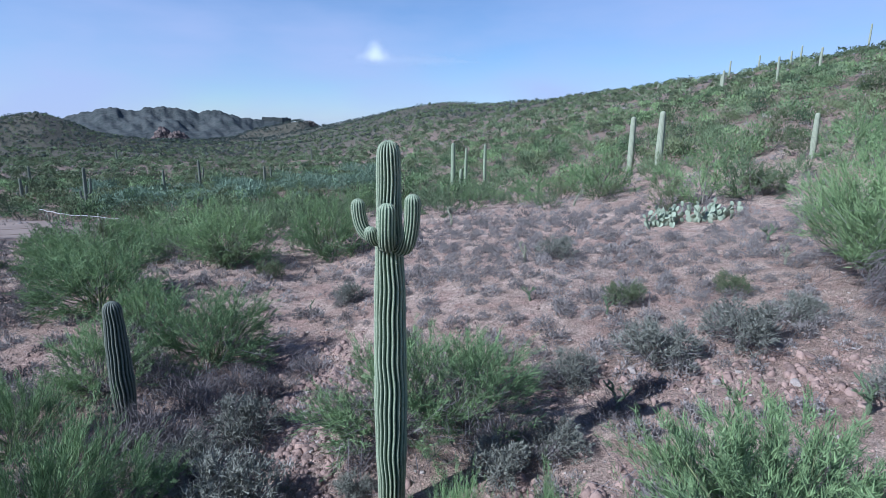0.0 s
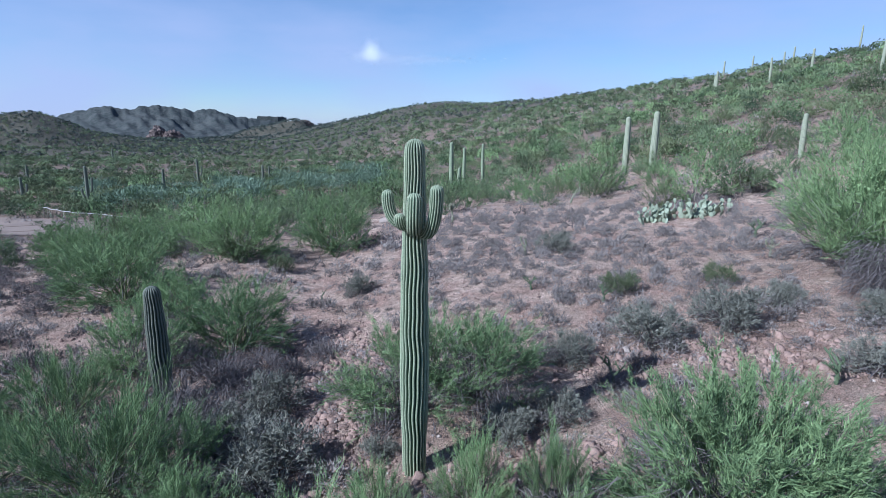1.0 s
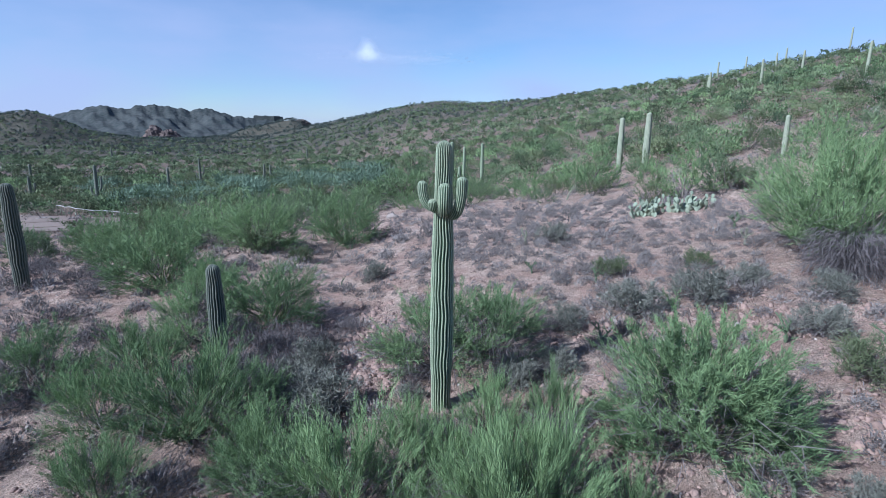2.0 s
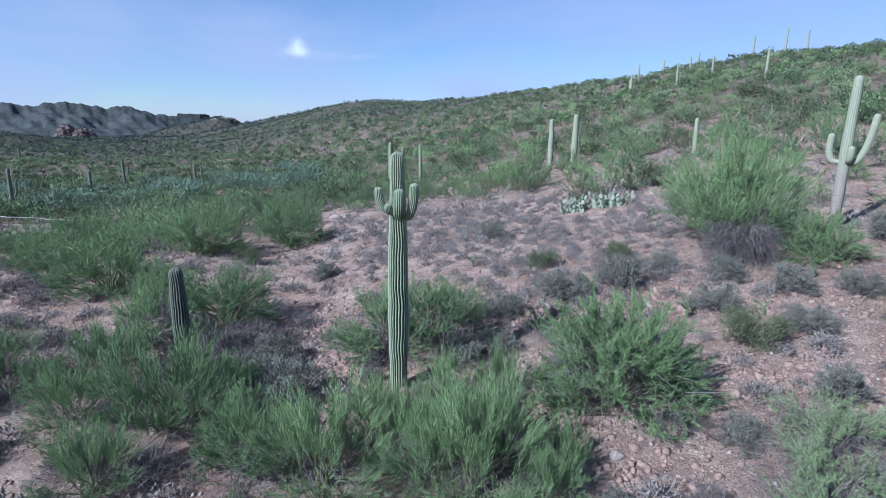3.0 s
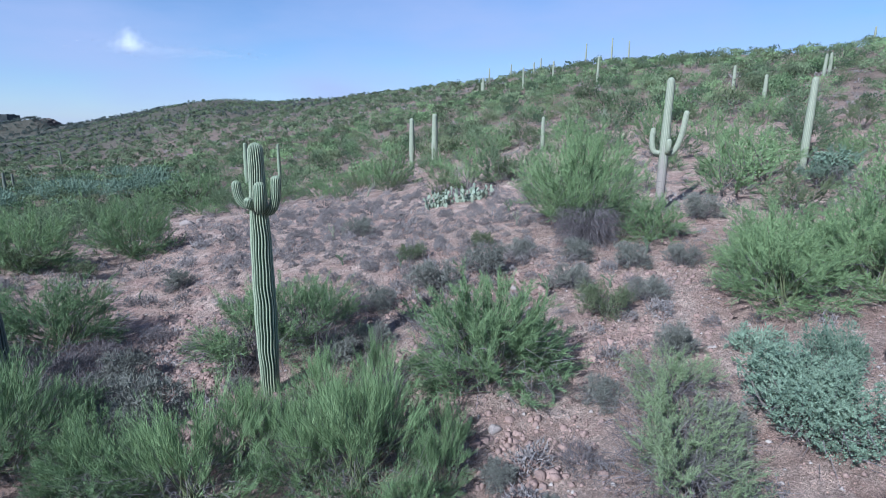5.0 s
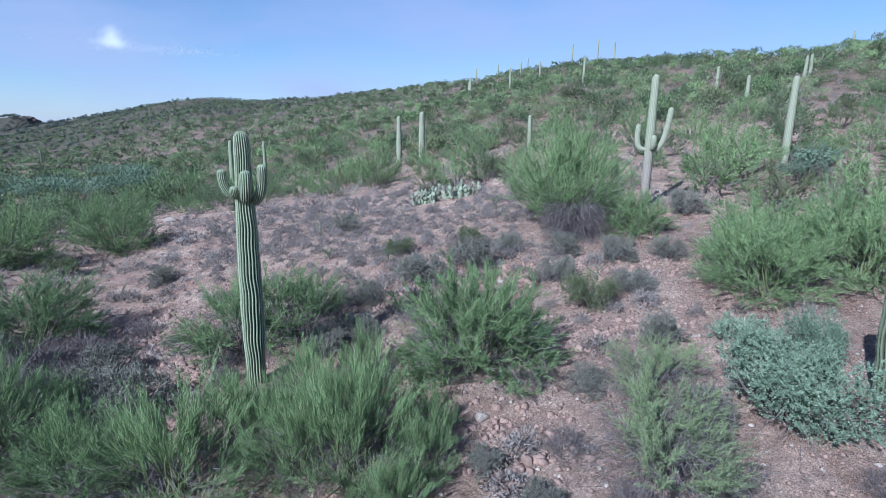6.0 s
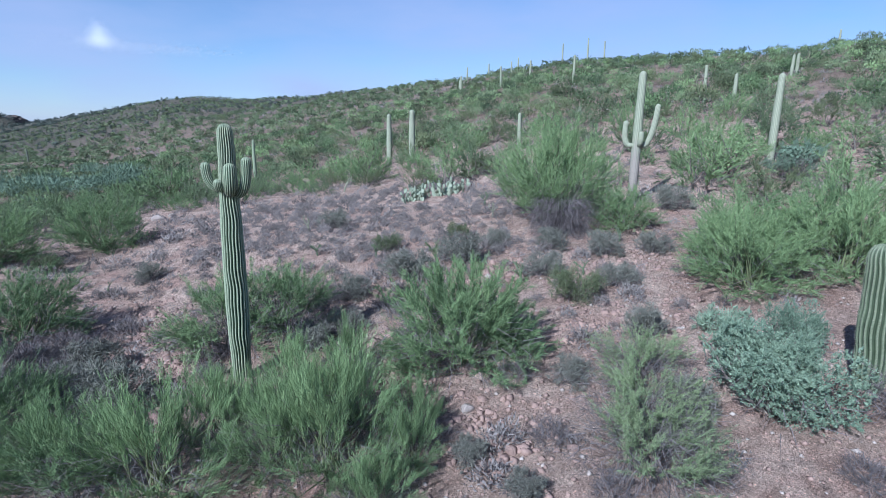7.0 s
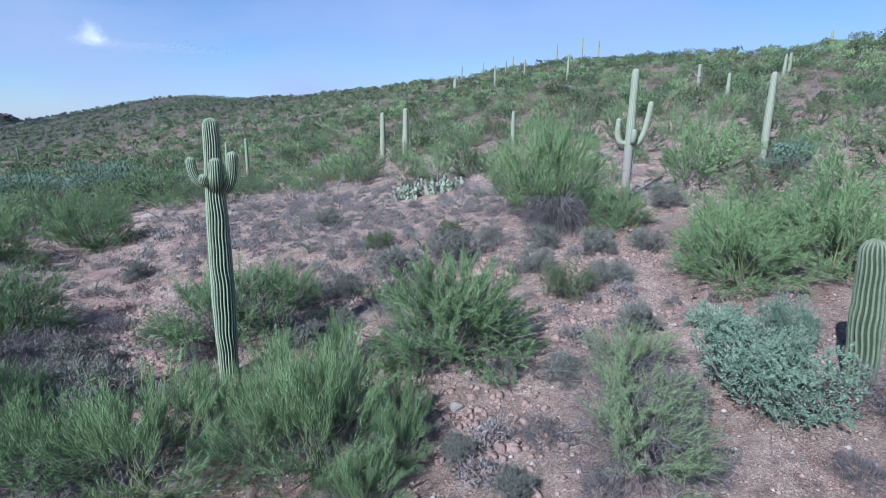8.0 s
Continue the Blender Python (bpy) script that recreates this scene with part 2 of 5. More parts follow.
M_WIRE = material("rusty_wire", (0.20, 0.15, 0.12), 0.7, (0.12, 0.09, 0.08), 5, 30, 0)
M_DIRT = material("packed_dirt", (0.25, 0.195, 0.165), 0.95, (0.20, 0.155, 0.13), 0.3, 4, 0.3, 0.03)
M_CLOUD = material("cloud_white", (0.85, 0.86, 0.9), 1.0, (0.8, 0.82, 0.88), 0.01, 0.05, 0, leaf=0.5)

# ---- mesh helpers


def mesh_of(name, verts, faces, mat, smooth_faces=False):
    """A mesh from an array of corners and an array (or list) of faces with the same number of corners each."""
    me = bpy.data.meshes.new(name)
    verts, faces = np.asarray(verts, np.float32), np.asarray(faces, np.int32)
    k = faces.shape[1]
    me.vertices.add(len(verts))
    me.vertices.foreach_set("co", verts.ravel())
    me.loops.add(faces.size)
    me.loops.foreach_set("vertex_index", faces.ravel())
    me.polygons.add(len(faces))
    me.polygons.foreach_set("loop_start", np.arange(0, faces.size, k, dtype=np.int32))
    me.polygons.foreach_set("loop_total", np.full(len(faces), k, np.int32))
    if smooth_faces:
        me.polygons.foreach_set("use_smooth", np.ones(len(faces), bool))
    me.materials.append(mat)
    me.update(calc_edges=True)
    return me


def part_mesh(name, me, parent, label=""):
    ob = new(name, me)
    ob.parent = parent
    return tagged(ob, label)


def part(name, bm, mat, parent, label=""):
    """Links a bmesh as one mesh object under a thing or under a part."""
    me = bpy.data.meshes.new(name)
    bm.to_mesh(me)
    bm.free()
    me.materials.append(mat)
    return part_mesh(name, me, parent, label)


def thing(name, m, label, category, group=""):
    ob = new(name)
    ob.empty_display_size = 0.2
    ob.matrix_basis = m
    return tagged(ob, label, category, group)


def tubes(paths, sides=4):
    """Tapered tubes along paths of equal length: an array (n, k, 3) of places and (n, k) of radii."""
    pts, rad = paths
    n, k, _ = pts.shape
    along = np.gradient(pts, axis=1)
    along /= np.linalg.norm(along, axis=2, keepdims=True) + 1e-9
    ref = np.where(np.abs(along[..., 2:3]) > 0.9, np.array([1.0, 0, 0]), np.array([0, 0, 1.0]))
    u = np.cross(along, ref)
    u /= np.linalg.norm(u, axis=2, keepdims=True) + 1e-9
    v = np.cross(along, u)
    a = np.arange(sides) * 2 * np.pi / sides
    ring = u[:, :, None] * np.cos(a)[None, None, :, None] + v[:, :, None] * np.sin(a)[None, None, :, None]
    verts = (pts[:, :, None] + ring * rad[:, :, None, None]).reshape(-1, 3)
    i, j, s = np.meshgrid(np.arange(n), np.arange(k - 1), np.arange(sides), indexing="ij")
    at = lambda jj, ss: (i * k + jj) * sides + ss % sides
    faces = np.stack([at(j, s), at(j, s + 1), at(j + 1, s + 1), at(j + 1, s)], -1).reshape(-1, 4)
    return verts, faces


def blades(root, way, length, width, rng, bend=0.25, face=None):
    """Thin tapered leaves or twigs: one long triangle each."""
    n = len(root)
    side = np.cross(way, rng.normal(size=(n, 3)) if face is None else face)
    side /= np.linalg.norm(side, axis=1, keepdims=True) + 1e-9
    tip = root + way * length[:, None]
    verts = np.stack([root - side * width[:, None] / 2, root + side * width[:, None] / 2, tip + rng.normal(size=(n, 3)) * (bend * length * 0.3)[:, None]], 1)
    return verts.reshape(-1, 3), np.arange(3 * n).reshape(-1, 3)


def unit(v):
    return v / (np.linalg.norm(v, axis=-1, keepdims=True) + 1e-9)


# ---- terrain

AZ = (-180, -60, -41, -36, -29, -22, -16, -9, -2, 5, 11, 18, 25, 32, 40, 50, 62, 90, 180)
CREST_EL = (1.0, -1.1, -1.3, -1.35, -1.35, -1.2, -0.7, 1.3, 2.65, 2.6, 3.3, 4.25, 5.0, 6.1, 6.95, 6.9, 7.3, 7.0, 1.0)
CREST_R = (900, 900, 900, 900, 900, 900, 900, 800, 650, 560, 420, 320, 235, 185, 155, 140, 130, 130, 900)
FOOT_Z = (-6, -9, -11, -12, -13, -13, -11, -8, -5, -3, -2.0, -1, 0, 0, 0, 0, 0, 0, -8)
FOOT_R = (300, 420, 560, 620, 620, 520, 320, 160, 80, 45, 30, 20, 5, 0, 0, 0, 0, 0, 300)
# outlying ridges: azimuth and elevation of their crests, distance, depth
RIDGES = (
    ((-75, -60, -50, -44, -39.8, -37.3, -35.8, -34.4, -33.1, -30, -26, -22), (0.9, 0.6, 0.9, 0.5, 0.62, 0.9, 0.42, -0.1, -0.7, -1.25, -1.65, -2.4), 600, 130),
    ((-25, -22, -19.5, -17.5, -16.6, -15.6, -14.9, -14.45, -14.1), (-2.0, -1.0, -0.1, 0.42, 0.6, 0.75, 0.66, 0.0, -1.2), 880, 70),
)


def smooth(a, b, v):
    t = np.clip((v - a) / (b - a), 0, 1)
    return t * t * (3 - 2 * t)


def periodic(v, x, y, wide):
    """Value noise built from a few turned sines: smooth, cheap, seamless."""
    total = 0
    for n in range(5):
        a = 0.7 + 2.399 * n + v
        k = 6.283 / wide * (0.75 + 0.17 * n)
        total = total + np.sin(k * (x * np.cos(a) + y * np.sin(a)) + 1.7 * n + 3 * v)
    return total / 3.2


def table(az, values):
    """Values by azimuth, eased between the nodes."""
    total = 0
    for off in (-3.5, -1.75, 0, 1.75, 3.5):
        total = total + np.interp(np.clip(az + off, -180, 180), AZ, values)
    return total / 5


def near_ground(x, y):
    z = 0.05 + 0.075 * x + 0.045 * (np.sqrt((x + 1.0) ** 2 + 9) - 3)
    z = z - 0.55 * np.exp(-(((x + 3.6 + 0.15 * (y - 8)) / 2.6) ** 2)) * smooth(-4, 6, y) * smooth(30, 14, y)
    z = z + 0.35 * np.exp(-(((x - 3.2) / 2.8) ** 2 + ((y - 9.6) / 4.0) ** 2))
    z = z - 0.012 * np.maximum(-y - 4, 0) ** 1.5 - 0.0004 * np.maximum(y, 0) * np.maximum(-x, 0)
    return z


def height(x, y):
    x, y = np.asarray(x, float), np.asarray(y, float)
    yy = y + 10.0
    r = np.sqrt(x * x + yy * yy) + 1e-6
    az = np.degrees(np.arctan2(x, yy))
    d, rf, foot = table(az, CREST_R), table(az, FOOT_R), table(az, FOOT_Z)
    top = 5.0 + d * np.tan(np.radians(table(az, CREST_EL)))
    low = foot * (1 - np.exp(-r / 150.0))
    u = np.clip((r - rf) / (d - rf), 0, 1)
    far = low + (top - low) * u ** 1.4 * (1 + 0.4 * (1 - u)) - 0.10 * np.maximum(r - d, 0)
    w = smooth(18, 60, r)
    z = near_ground(x, y) * (1 - w) + far * w
    z = z + periodic(0.3, x, y, 5.0) * 0.05 * smooth(1.0, 4.0, np.hypot(x, y)) + periodic(1.1, x, y, 1.7) * 0.018
    z = z + periodic(2.0, x, y, 34) * 0.5 * smooth(25, 90, r) + periodic(0.9, x, y, 150) * 3.0 * smooth(150, 700, r)
    for at, rise, far_off, deep in RIDGES:
        crest = 5.0 + far_off * np.tan(np.radians(np.interp(az, at, rise)))
        crest = crest + 1.3 * periodic(0.5, x, y, 60) + 0.7 * periodic(1.9, x, y, 23)
        out = smooth(at[0] - 3, at[0] + 3, az) * smooth(at[-1] + 0.6, at[-1] - 0.2, az)
        body = -22 + (crest + 22) * np.exp(-(((r - far_off) / deep) ** 2))
        z = np.where(out > 0, np.maximum(z, z + (body - z) * out), z)
    return z


def ground_z(x, y):
    return float(height(x, y))


def on_ground(x, y, turn=0.0, size=1.0, tall=None, sink=0.03):
    tall = size if tall is None else tall
    return pose(x, y, ground_z(x, y) - sink, 0, 0, turn) @ Matrix.Diagonal((size, size, tall, 1))


def build_ground():
    az = np.radians(np.concatenate([np.arange(-52, 74, 0.36), np.arange(74, 308, 2.0)]))
    r = np.concatenate([[0.0], np.geomspace(0.5, 4200, 240)])
    a, rr = np.meshgrid(az, r[1:])
    x, y = rr * np.sin(a), rr * np.cos(a) - 7.0
    x, y = np.append(x.ravel(), 0.0), np.append(y.ravel(), -7.0)
    z = height(x, y)
    n, k = len(az), len(r) - 1
    i, j = np.meshgrid(np.arange(k - 1), np.arange(n), indexing="ij")
    q = np.stack([i * n + j, (i + 1) * n + j, (i + 1) * n + (j + 1) % n, i * n + (j + 1) % n], -1).reshape(-1, 4)
    me = mesh_of("ground", np.stack([x, y, z], 1), q[:, ::-1], M_GROUND, True)
    stony = smooth(24, 80, np.hypot(x, y + 7)) * 0.9
    me.attributes.new("stony", "FLOAT", "POINT").data.foreach_set("value", stony.astype(np.float32))
    herbs = smooth(150, 420, np.hypot(x, y + 7)) * 0.9
    me.attributes.new("herbs", "FLOAT", "POINT").data.foreach_set("value", herbs.astype(np.float32))
    bm = bmesh.new()
    bm.from_mesh(me)
    bm.verts.ensure_lookup_table()
    hub = bm.verts[n * k]
    for s in range(n):
        f = bm.faces.new((hub, bm.verts[(s + 1) % n], bm.verts[s]))
        f.smooth = True
    bmesh.ops.recalc_face_normals(bm, faces=bm.faces)
    if sum(f.normal.z for f in list(bm.faces)[:2000]) < 0:
        bmesh.ops.reverse_faces(bm, faces=bm.faces)
    bm.to_mesh(me)
    bm.free()
    tagged(new("ground", me), "pink-tan gravelly desert slope rising to a hill", "ground", kind="structure")


build_ground()

# ---- plants


def core(rng, centre, radii, n, size, tilt=0.6):
    """The leafy shell of a bush's lobe: small leaf sprays lying loosely along its surface."""
    d = unit(rng.normal(size=(n, 3)) + np.array([0, 0, 0.25]))
    p = centre + d * radii * rng.uniform(0.74, 1.06, (n, 1))
    p[:, 2] = np.maximum(p[:, 2], size * 0.4)
    face = unit(d / radii * radii.min() + rng.normal(size=(n, 3)) * tilt)
    u = unit(np.cross(face, rng.normal(size=(n, 3))))
    v = np.cross(face, u)
    turn = np.array([0.0, 2.1, 4.2])
    e = u[:, None] * np.cos(turn)[None, :, None] + v[:, None] * np.sin(turn)[None, :, None]
    return (p[:, None] + e * (size * 0.6 * rng.uniform(0.5, 1.3, (n, 3)))[..., None]).reshape(-1, 3)


def filling(rng, n, lobe, lr, length, width):
    """Small leaves and twig ends that close the inside of a bush."""
    pick = rng.integers(0, len(lobe), n)
    d = unit(rng.normal(size=(n, 3)) + np.array([0, 0, 0.2]))
    root = lobe[pick] + d * lr[pick] * rng.uniform(0.35, 0.95, (n, 1))
    root[:, 2] = np.maximum(root[:, 2], 0.02)
    way = unit(rng.normal(size=(n, 3)) + d * 0.6)
    return blades(root, way, length * rng.uniform(0.6, 1.4, n), width * rng.uniform(0.7, 1.3, n), rng)[0]


def broom(seed, n_clumps, per_clump, wide, tall, blade, thick, lift=0.8, low=0.1, spread=0.65, limbs=8, twigs=40, heart=0):
    """A shrub that sweeps up and out: tufts of thin twigs set on several uneven domes. Returns the tufts, the main limbs one by one, and the thin twigs."""
    rng = np.random.default_rng(seed)
    lobes = rng.integers(6, 9)
    la = np.arange(lobes) * 6.283 / lobes + rng.uniform(-0.4, 0.4, lobes)
    lobe = np.stack([np.cos(la) * wide * rng.uniform(0.14, 0.34, lobes), np.sin(la) * wide * rng.uniform(0.14, 0.34, lobes), tall * rng.uniform(0.2, 0.55, lobes)], 1)
    lr = np.stack([wide * rng.uniform(0.13, 0.25, lobes), wide * rng.uniform(0.13, 0.25, lobes), tall * rng.uniform(0.25, 0.45, lobes)], 1)
    pick = rng.integers(0, lobes, n_clumps)
    d = unit(rng.normal(size=(n_clumps, 3)) + np.array([0, 0, 0.3]))
    c = lobe[pick] + d * lr[pick] * (rng.uniform(0.15, 1.0, n_clumps) ** 0.45)[:, None]
    c += rng.normal(size=c.shape) * wide * 0.02
    c[:, 2] = np.clip(c[:, 2], tall * low * rng.uniform(0.4, 1.5, n_clumps), tall * 0.95)
    out = unit(c - np.array([0, 0, tall * 0.1]))
    per = np.maximum(2, (per_clump * rng.gamma(2.5, 0.4, n_clumps)).astype(int))
    ci = np.repeat(np.arange(n_clumps), per)
    n = len(ci)
    aim = unit(out * 0.7 + np.array([0, 0, lift]) + rng.normal(size=(n_clumps, 3)) * 0.45)
    way = unit(aim[ci] + rng.normal(size=(n, 3)) * spread * 0.7)
    root = c[ci] + aim[ci] * (rng.uniform(-0.6, 0.9, n) * blade)[:, None] + rng.normal(size=(n, 3)) * blade * 0.22
    root[:, 2] = np.maximum(root[:, 2], 0.02)
    length = blade * rng.uniform(0.4, 1.3, n)
    corners = blades(root, way, length, thick * rng.uniform(0.6, 1.4, n), rng)[0]
    if heart:
        corners = np.concatenate([corners, filling(rng, heart, lobe, lr, blade * 0.7, thick * 1.35)])
    leaves = corners, np.arange(len(corners)).reshape(-1, 3)
    m = min(n_clumps, limbs + twigs)
    sel = rng.choice(n_clumps, m, replace=False)
    t = np.linspace(0, 1, 6)[None, :, None]
    foot = rng.normal(size=(m, 1, 3)) * np.array([0.05, 0.05, 0]) * wide
    end = c[sel][:, None]
    mid = foot * 0.4 + end * np.array([0.62, 0.62, 0.38])
    pts = (1 - t) ** 2 * foot + 2 * t * (1 - t) * mid + t ** 2 * end
    pts[:, 1:-1] += rng.normal(size=(m, 4, 3)) * wide * 0.014
    size = rng.uniform(0.5, 1.0, (m, 1))
    size[:limbs] *= 1.9
    rad = 0.0085 * wide * (1 - 0.85 * t[..., 0]) * size
    return leaves, [tubes((pts[k:k + 1], rad[k:k + 1]), 5) for k in range(limbs)], tubes((pts[limbs:], rad[limbs:]), 3)


def feather(seed, stems, per, wide, tall, blade, thick, sprigs=8, sprig=0.16, low=0.1, lift=0.45, fan=0.5, spread=0.3, start=0.4, bundles=12, heart=0, facets=230, facet=0.12, limbs=8, twigs=40):
    """A feathery shrub: stems arch up and out from the foot in loose bundles, each stem bears sprigs and each sprig a fine spray of twigs. heart: dense lobes inside the crown. Returns what broom() returns."""
    rng = np.random.default_rng(seed)
    reach = sprig * wide
    ba = np.arange(bundles) * 2.4 + rng.uniform(-0.5, 0.5, bundles)
    bu = (np.arange(bundles) + 0.5) / bundles
    rng.shuffle(bu)
    bk = rng.uniform(0.74, 1.04, bundles)
    pick = np.arange(stems) % bundles
    a = ba[pick] + rng.normal(size=stems) * 0.34
    u = np.clip(bu[pick] + rng.normal(size=stems) * 0.14, 0.02, 0.99)
    k = bk[pick] * rng.uniform(0.55, 1.0, stems) ** 0.5
    flat = np.sqrt(1 - u * u * 0.94) * k * (wide * 0.5 - reach * 0.35)
    tip = np.stack([np.cos(a) * flat, np.sin(a) * flat, (tall - reach * 0.45) * (low + (1 - low) * u) * k], 1)
    foot = rng.normal(size=(stems, 3)) * np.array([0.05, 0.05, 0]) * wide
    mid = foot * 0.4 + tip * np.array([0.55, 0.55, 0.58]) + rng.normal(size=(stems, 3)) * wide * 0.02

    def curve(t, f, m, e):
        return (1 - t) ** 2 * f + 2 * t * (1 - t) * m + t ** 2 * e

    si = np.repeat(np.arange(stems), sprigs)
    n = len(si)
    t = start + (1 - start) * rng.uniform(size=(n, 1)) ** 0.7
    p = curve(t, foot[si], mid[si], tip[si])
    run = unit(2 * (1 - t) * (mid[si] - foot[si]) + 2 * t * (tip[si] - mid[si]))
    aim = unit(run + unit(p) * 0.25 + rng.normal(size=(n, 3)) * fan + np.array([0, 0, lift]))
    length = reach * rng.uniform(0.55, 1.25, n)
    bi = np.repeat(np.arange(n), per)
    m = len(bi)
    along = rng.uniform(0.0, 1.0, m) ** 0.8 * length[bi]
    root = p[bi] + aim[bi] * along[:, None]
    way = unit(aim[bi] + rng.normal(size=(m, 3)) * spread + np.array([0, 0, 0.12]))
    root = root + rng.normal(size=(m, 3)) * blade * 0.16
    root[:, 2] = np.maximum(root[:, 2], 0.02)
    face = unit(unit(root - np.array([0, 0, tall * 0.15])) + rng.normal(size=(m, 3)) * 0.75)
    parts = [blades(root, way, blade * rng.uniform(0.45, 1.3, m), thick * rng.uniform(0.6, 1.4, m), rng, 0.3, face)[0]]
    parts.append(blades(p, aim, length, np.full(n, thick * 0.9), rng, 0.2)[0])
    for _ in range(heart):
        b, off = rng.uniform(0, 6.28), wide * rng.uniform(0.05, 0.24)
        rad = wide * rng.uniform(0.12, 0.16)
        parts.append(core(rng, np.array([math.cos(b) * off, math.sin(b) * off, tall * (low + (0.56 - low) * rng.uniform(0.5, 0.95))]), np.array([rad, rad, tall * rng.uniform(0.15, 0.22)]), facets, facet))
    corners = np.concatenate(parts)
    leaves = corners, np.arange(len(corners)).reshape(-1, 3)
    m = min(stems, limbs + twigs)
    t = np.linspace(0, 1, 6)[None, :, None]
    pts = curve(t, foot[:m, None], mid[:m, None], tip[:m, None])
    pts[:, 1:-1] += rng.normal(size=(m, 4, 3)) * wide * 0.008
    size = rng.uniform(0.5, 1.0, (m, 1))
    size[:limbs] *= 1.7
    rad = 0.0065 * wide * (1 - 0.85 * t[..., 0]) * size
    return leaves, [tubes((pts[j:j + 1], rad[j:j + 1]), 5) for j in range(limbs)], tubes((pts[limbs:], rad[limbs:]), 3)


def clump(seed, lobes, facets, facet, wide, tall, fuzz, blade, thick):
    """A far bush: upswept sprays of twigs over several uneven domes, closed inside by loose leaf sprays."""
    rng = np.random.default_rng(seed)
    k = np.arange(lobes)
    b, off = k * 2.4 + rng.uniform(-0.5, 0.5, lobes), wide * (rng.uniform(0.08, 0.27, lobes) if lobes > 1 else np.zeros(1))
    rad = wide * (rng.uniform(0.2, 0.3, lobes) if lobes > 1 else np.full(1, 0.44))
    centre = np.stack([np.cos(b) * off, np.sin(b) * off, tall * rng.uniform(0.3, 0.5, lobes)], 1)
    radii = np.stack([rad, rad, tall * rng.uniform(0.32, 0.46, lobes)], 1)
    parts = [core(rng, c, r * (0.75 if fuzz > 30 else 1.0), facets, facet) for c, r in zip(centre, radii)]
    if fuzz:
        pick = rng.integers(0, lobes, fuzz)
        d = unit(rng.normal(size=(fuzz, 3)) + np.array([0, 0, 0.5]))
        way = unit(d * 0.7 + np.array([0, 0, 0.8]) + rng.normal(size=(fuzz, 3)) * 0.4)
        length = blade * rng.uniform(0.5, 1.3, fuzz)
        root = centre[pick] + d * radii[pick] * rng.uniform(0.7, 1.0, (fuzz, 1)) - way * length[:, None] * 0.4
        root[:, 2] = np.maximum(root[:, 2], 0.03)
        parts.append(blades(root, way, length, thick * rng.uniform(0.6, 1.4, fuzz), rng, 0.3, unit(d + rng.normal(size=(fuzz, 3)) * 0.6))[0])
    return np.concatenate(parts)


def mound(seed, n, wide, tall, blade, thick):
    """A low round cushion of short twigs pointing outward and up."""
    rng = np.random.default_rng(seed)
    d = unit(rng.normal(size=(n, 3)) + np.array([0, 0, 0.25]))
    d[:, 2] = np.abs(d[:, 2])
    az = np.arctan2(d[:, 1], d[:, 0])
    grow = 1 + 0.16 * np.sin(2 * az + seed) + 0.12 * np.sin(5 * az + 2 * seed) + 0.12 * np.sin(7 * d[:, 2] + 3 * az)
    shell = np.array([wide / 2, wide / 2, tall]) * (grow * rng.uniform(0.3, 1.0, n) ** 0.4)[:, None]
    way = unit(d * 0.8 + np.array([0, 0, 0.5]) + rng.normal(size=(n, 3)) * 0.5)
    length = blade * rng.uniform(0.5, 1.3, n)
    root = d * shell - way * length[:, None] * 0.8
    root[:, 2] = np.maximum(root[:, 2], 0.0)
    return blades(root, way, length, thick * rng.uniform(0.6, 1.4, n), rng, 0.4, unit(d + rng.normal(size=(n, 3)) * 0.35))


def dead_skirt(seed, n, wide, tall, thick, long=1.0, droop=0.1):
    """Bleached bare twigs drooping round the foot of a shrub."""
    rng = np.random.default_rng(seed)
    a = rng.uniform(0, 6.28, n)
    rad = wide * rng.uniform(0.05, 0.42, n)
    root = np.stack([np.cos(a) * rad, np.sin(a) * rad, tall * rng.uniform(0.05, 0.9, n)], 1)
    way = unit(np.stack([np.cos(a), np.sin(a), rng.normal(size=n) * 0.7 - droop], 1) + rng.normal(size=(n, 3)) * 0.6)
    return blades(root, way, long * tall * rng.uniform(0.25, 0.7, n), np.full(n, thick), rng, 0.5)


PALO_LABEL = "feathery green palo verde shrub with fine upswept twigs"
protos = {}


def shrub_proto(key, name, label, category, seed, leaf_mat, limb_mat, m, n_clumps, per, wide, tall, blade, thick, skirt=0, group="", form=None, **kw):
    """Builds a shrub once with its parts and keeps it to be copied."""
    leaves, limbs, twigs = (form or broom)(seed, n_clumps, per, wide, tall, blade, thick, **kw)
    ob = thing(name, m, label, category, group)
    for one in limbs:
        part_mesh("limb", mesh_of("limb", *one, limb_mat), ob)
    tagged(part_mesh("twig_work", mesh_of("twig_work", *twigs, limb_mat), ob), kind="stuff")
    part_mesh("crown", mesh_of("crown", *leaves, leaf_mat), ob)
    if skirt:
        tagged(part_mesh("dead_brush", mesh_of("dead_brush", *dead_skirt(seed + 50, skirt, wide, tall * 0.5, min(thick, 0.013)), M_DEADWOOD), ob, "bleached bare twigs"), kind="stuff")
    protos[key] = ob
    return ob


def shrub(key, m, label="", group=""):
    ob = copy_thing(protos[key], m)
    return tagged(ob, label, group=group)


# saguaro cacti


def sway(run):
    """How far the ribs wander round the stem on their way up."""
    return 0.05 * np.sin(run * 4.3) + 0.03 * np.sin(run * 9.7 + 1)


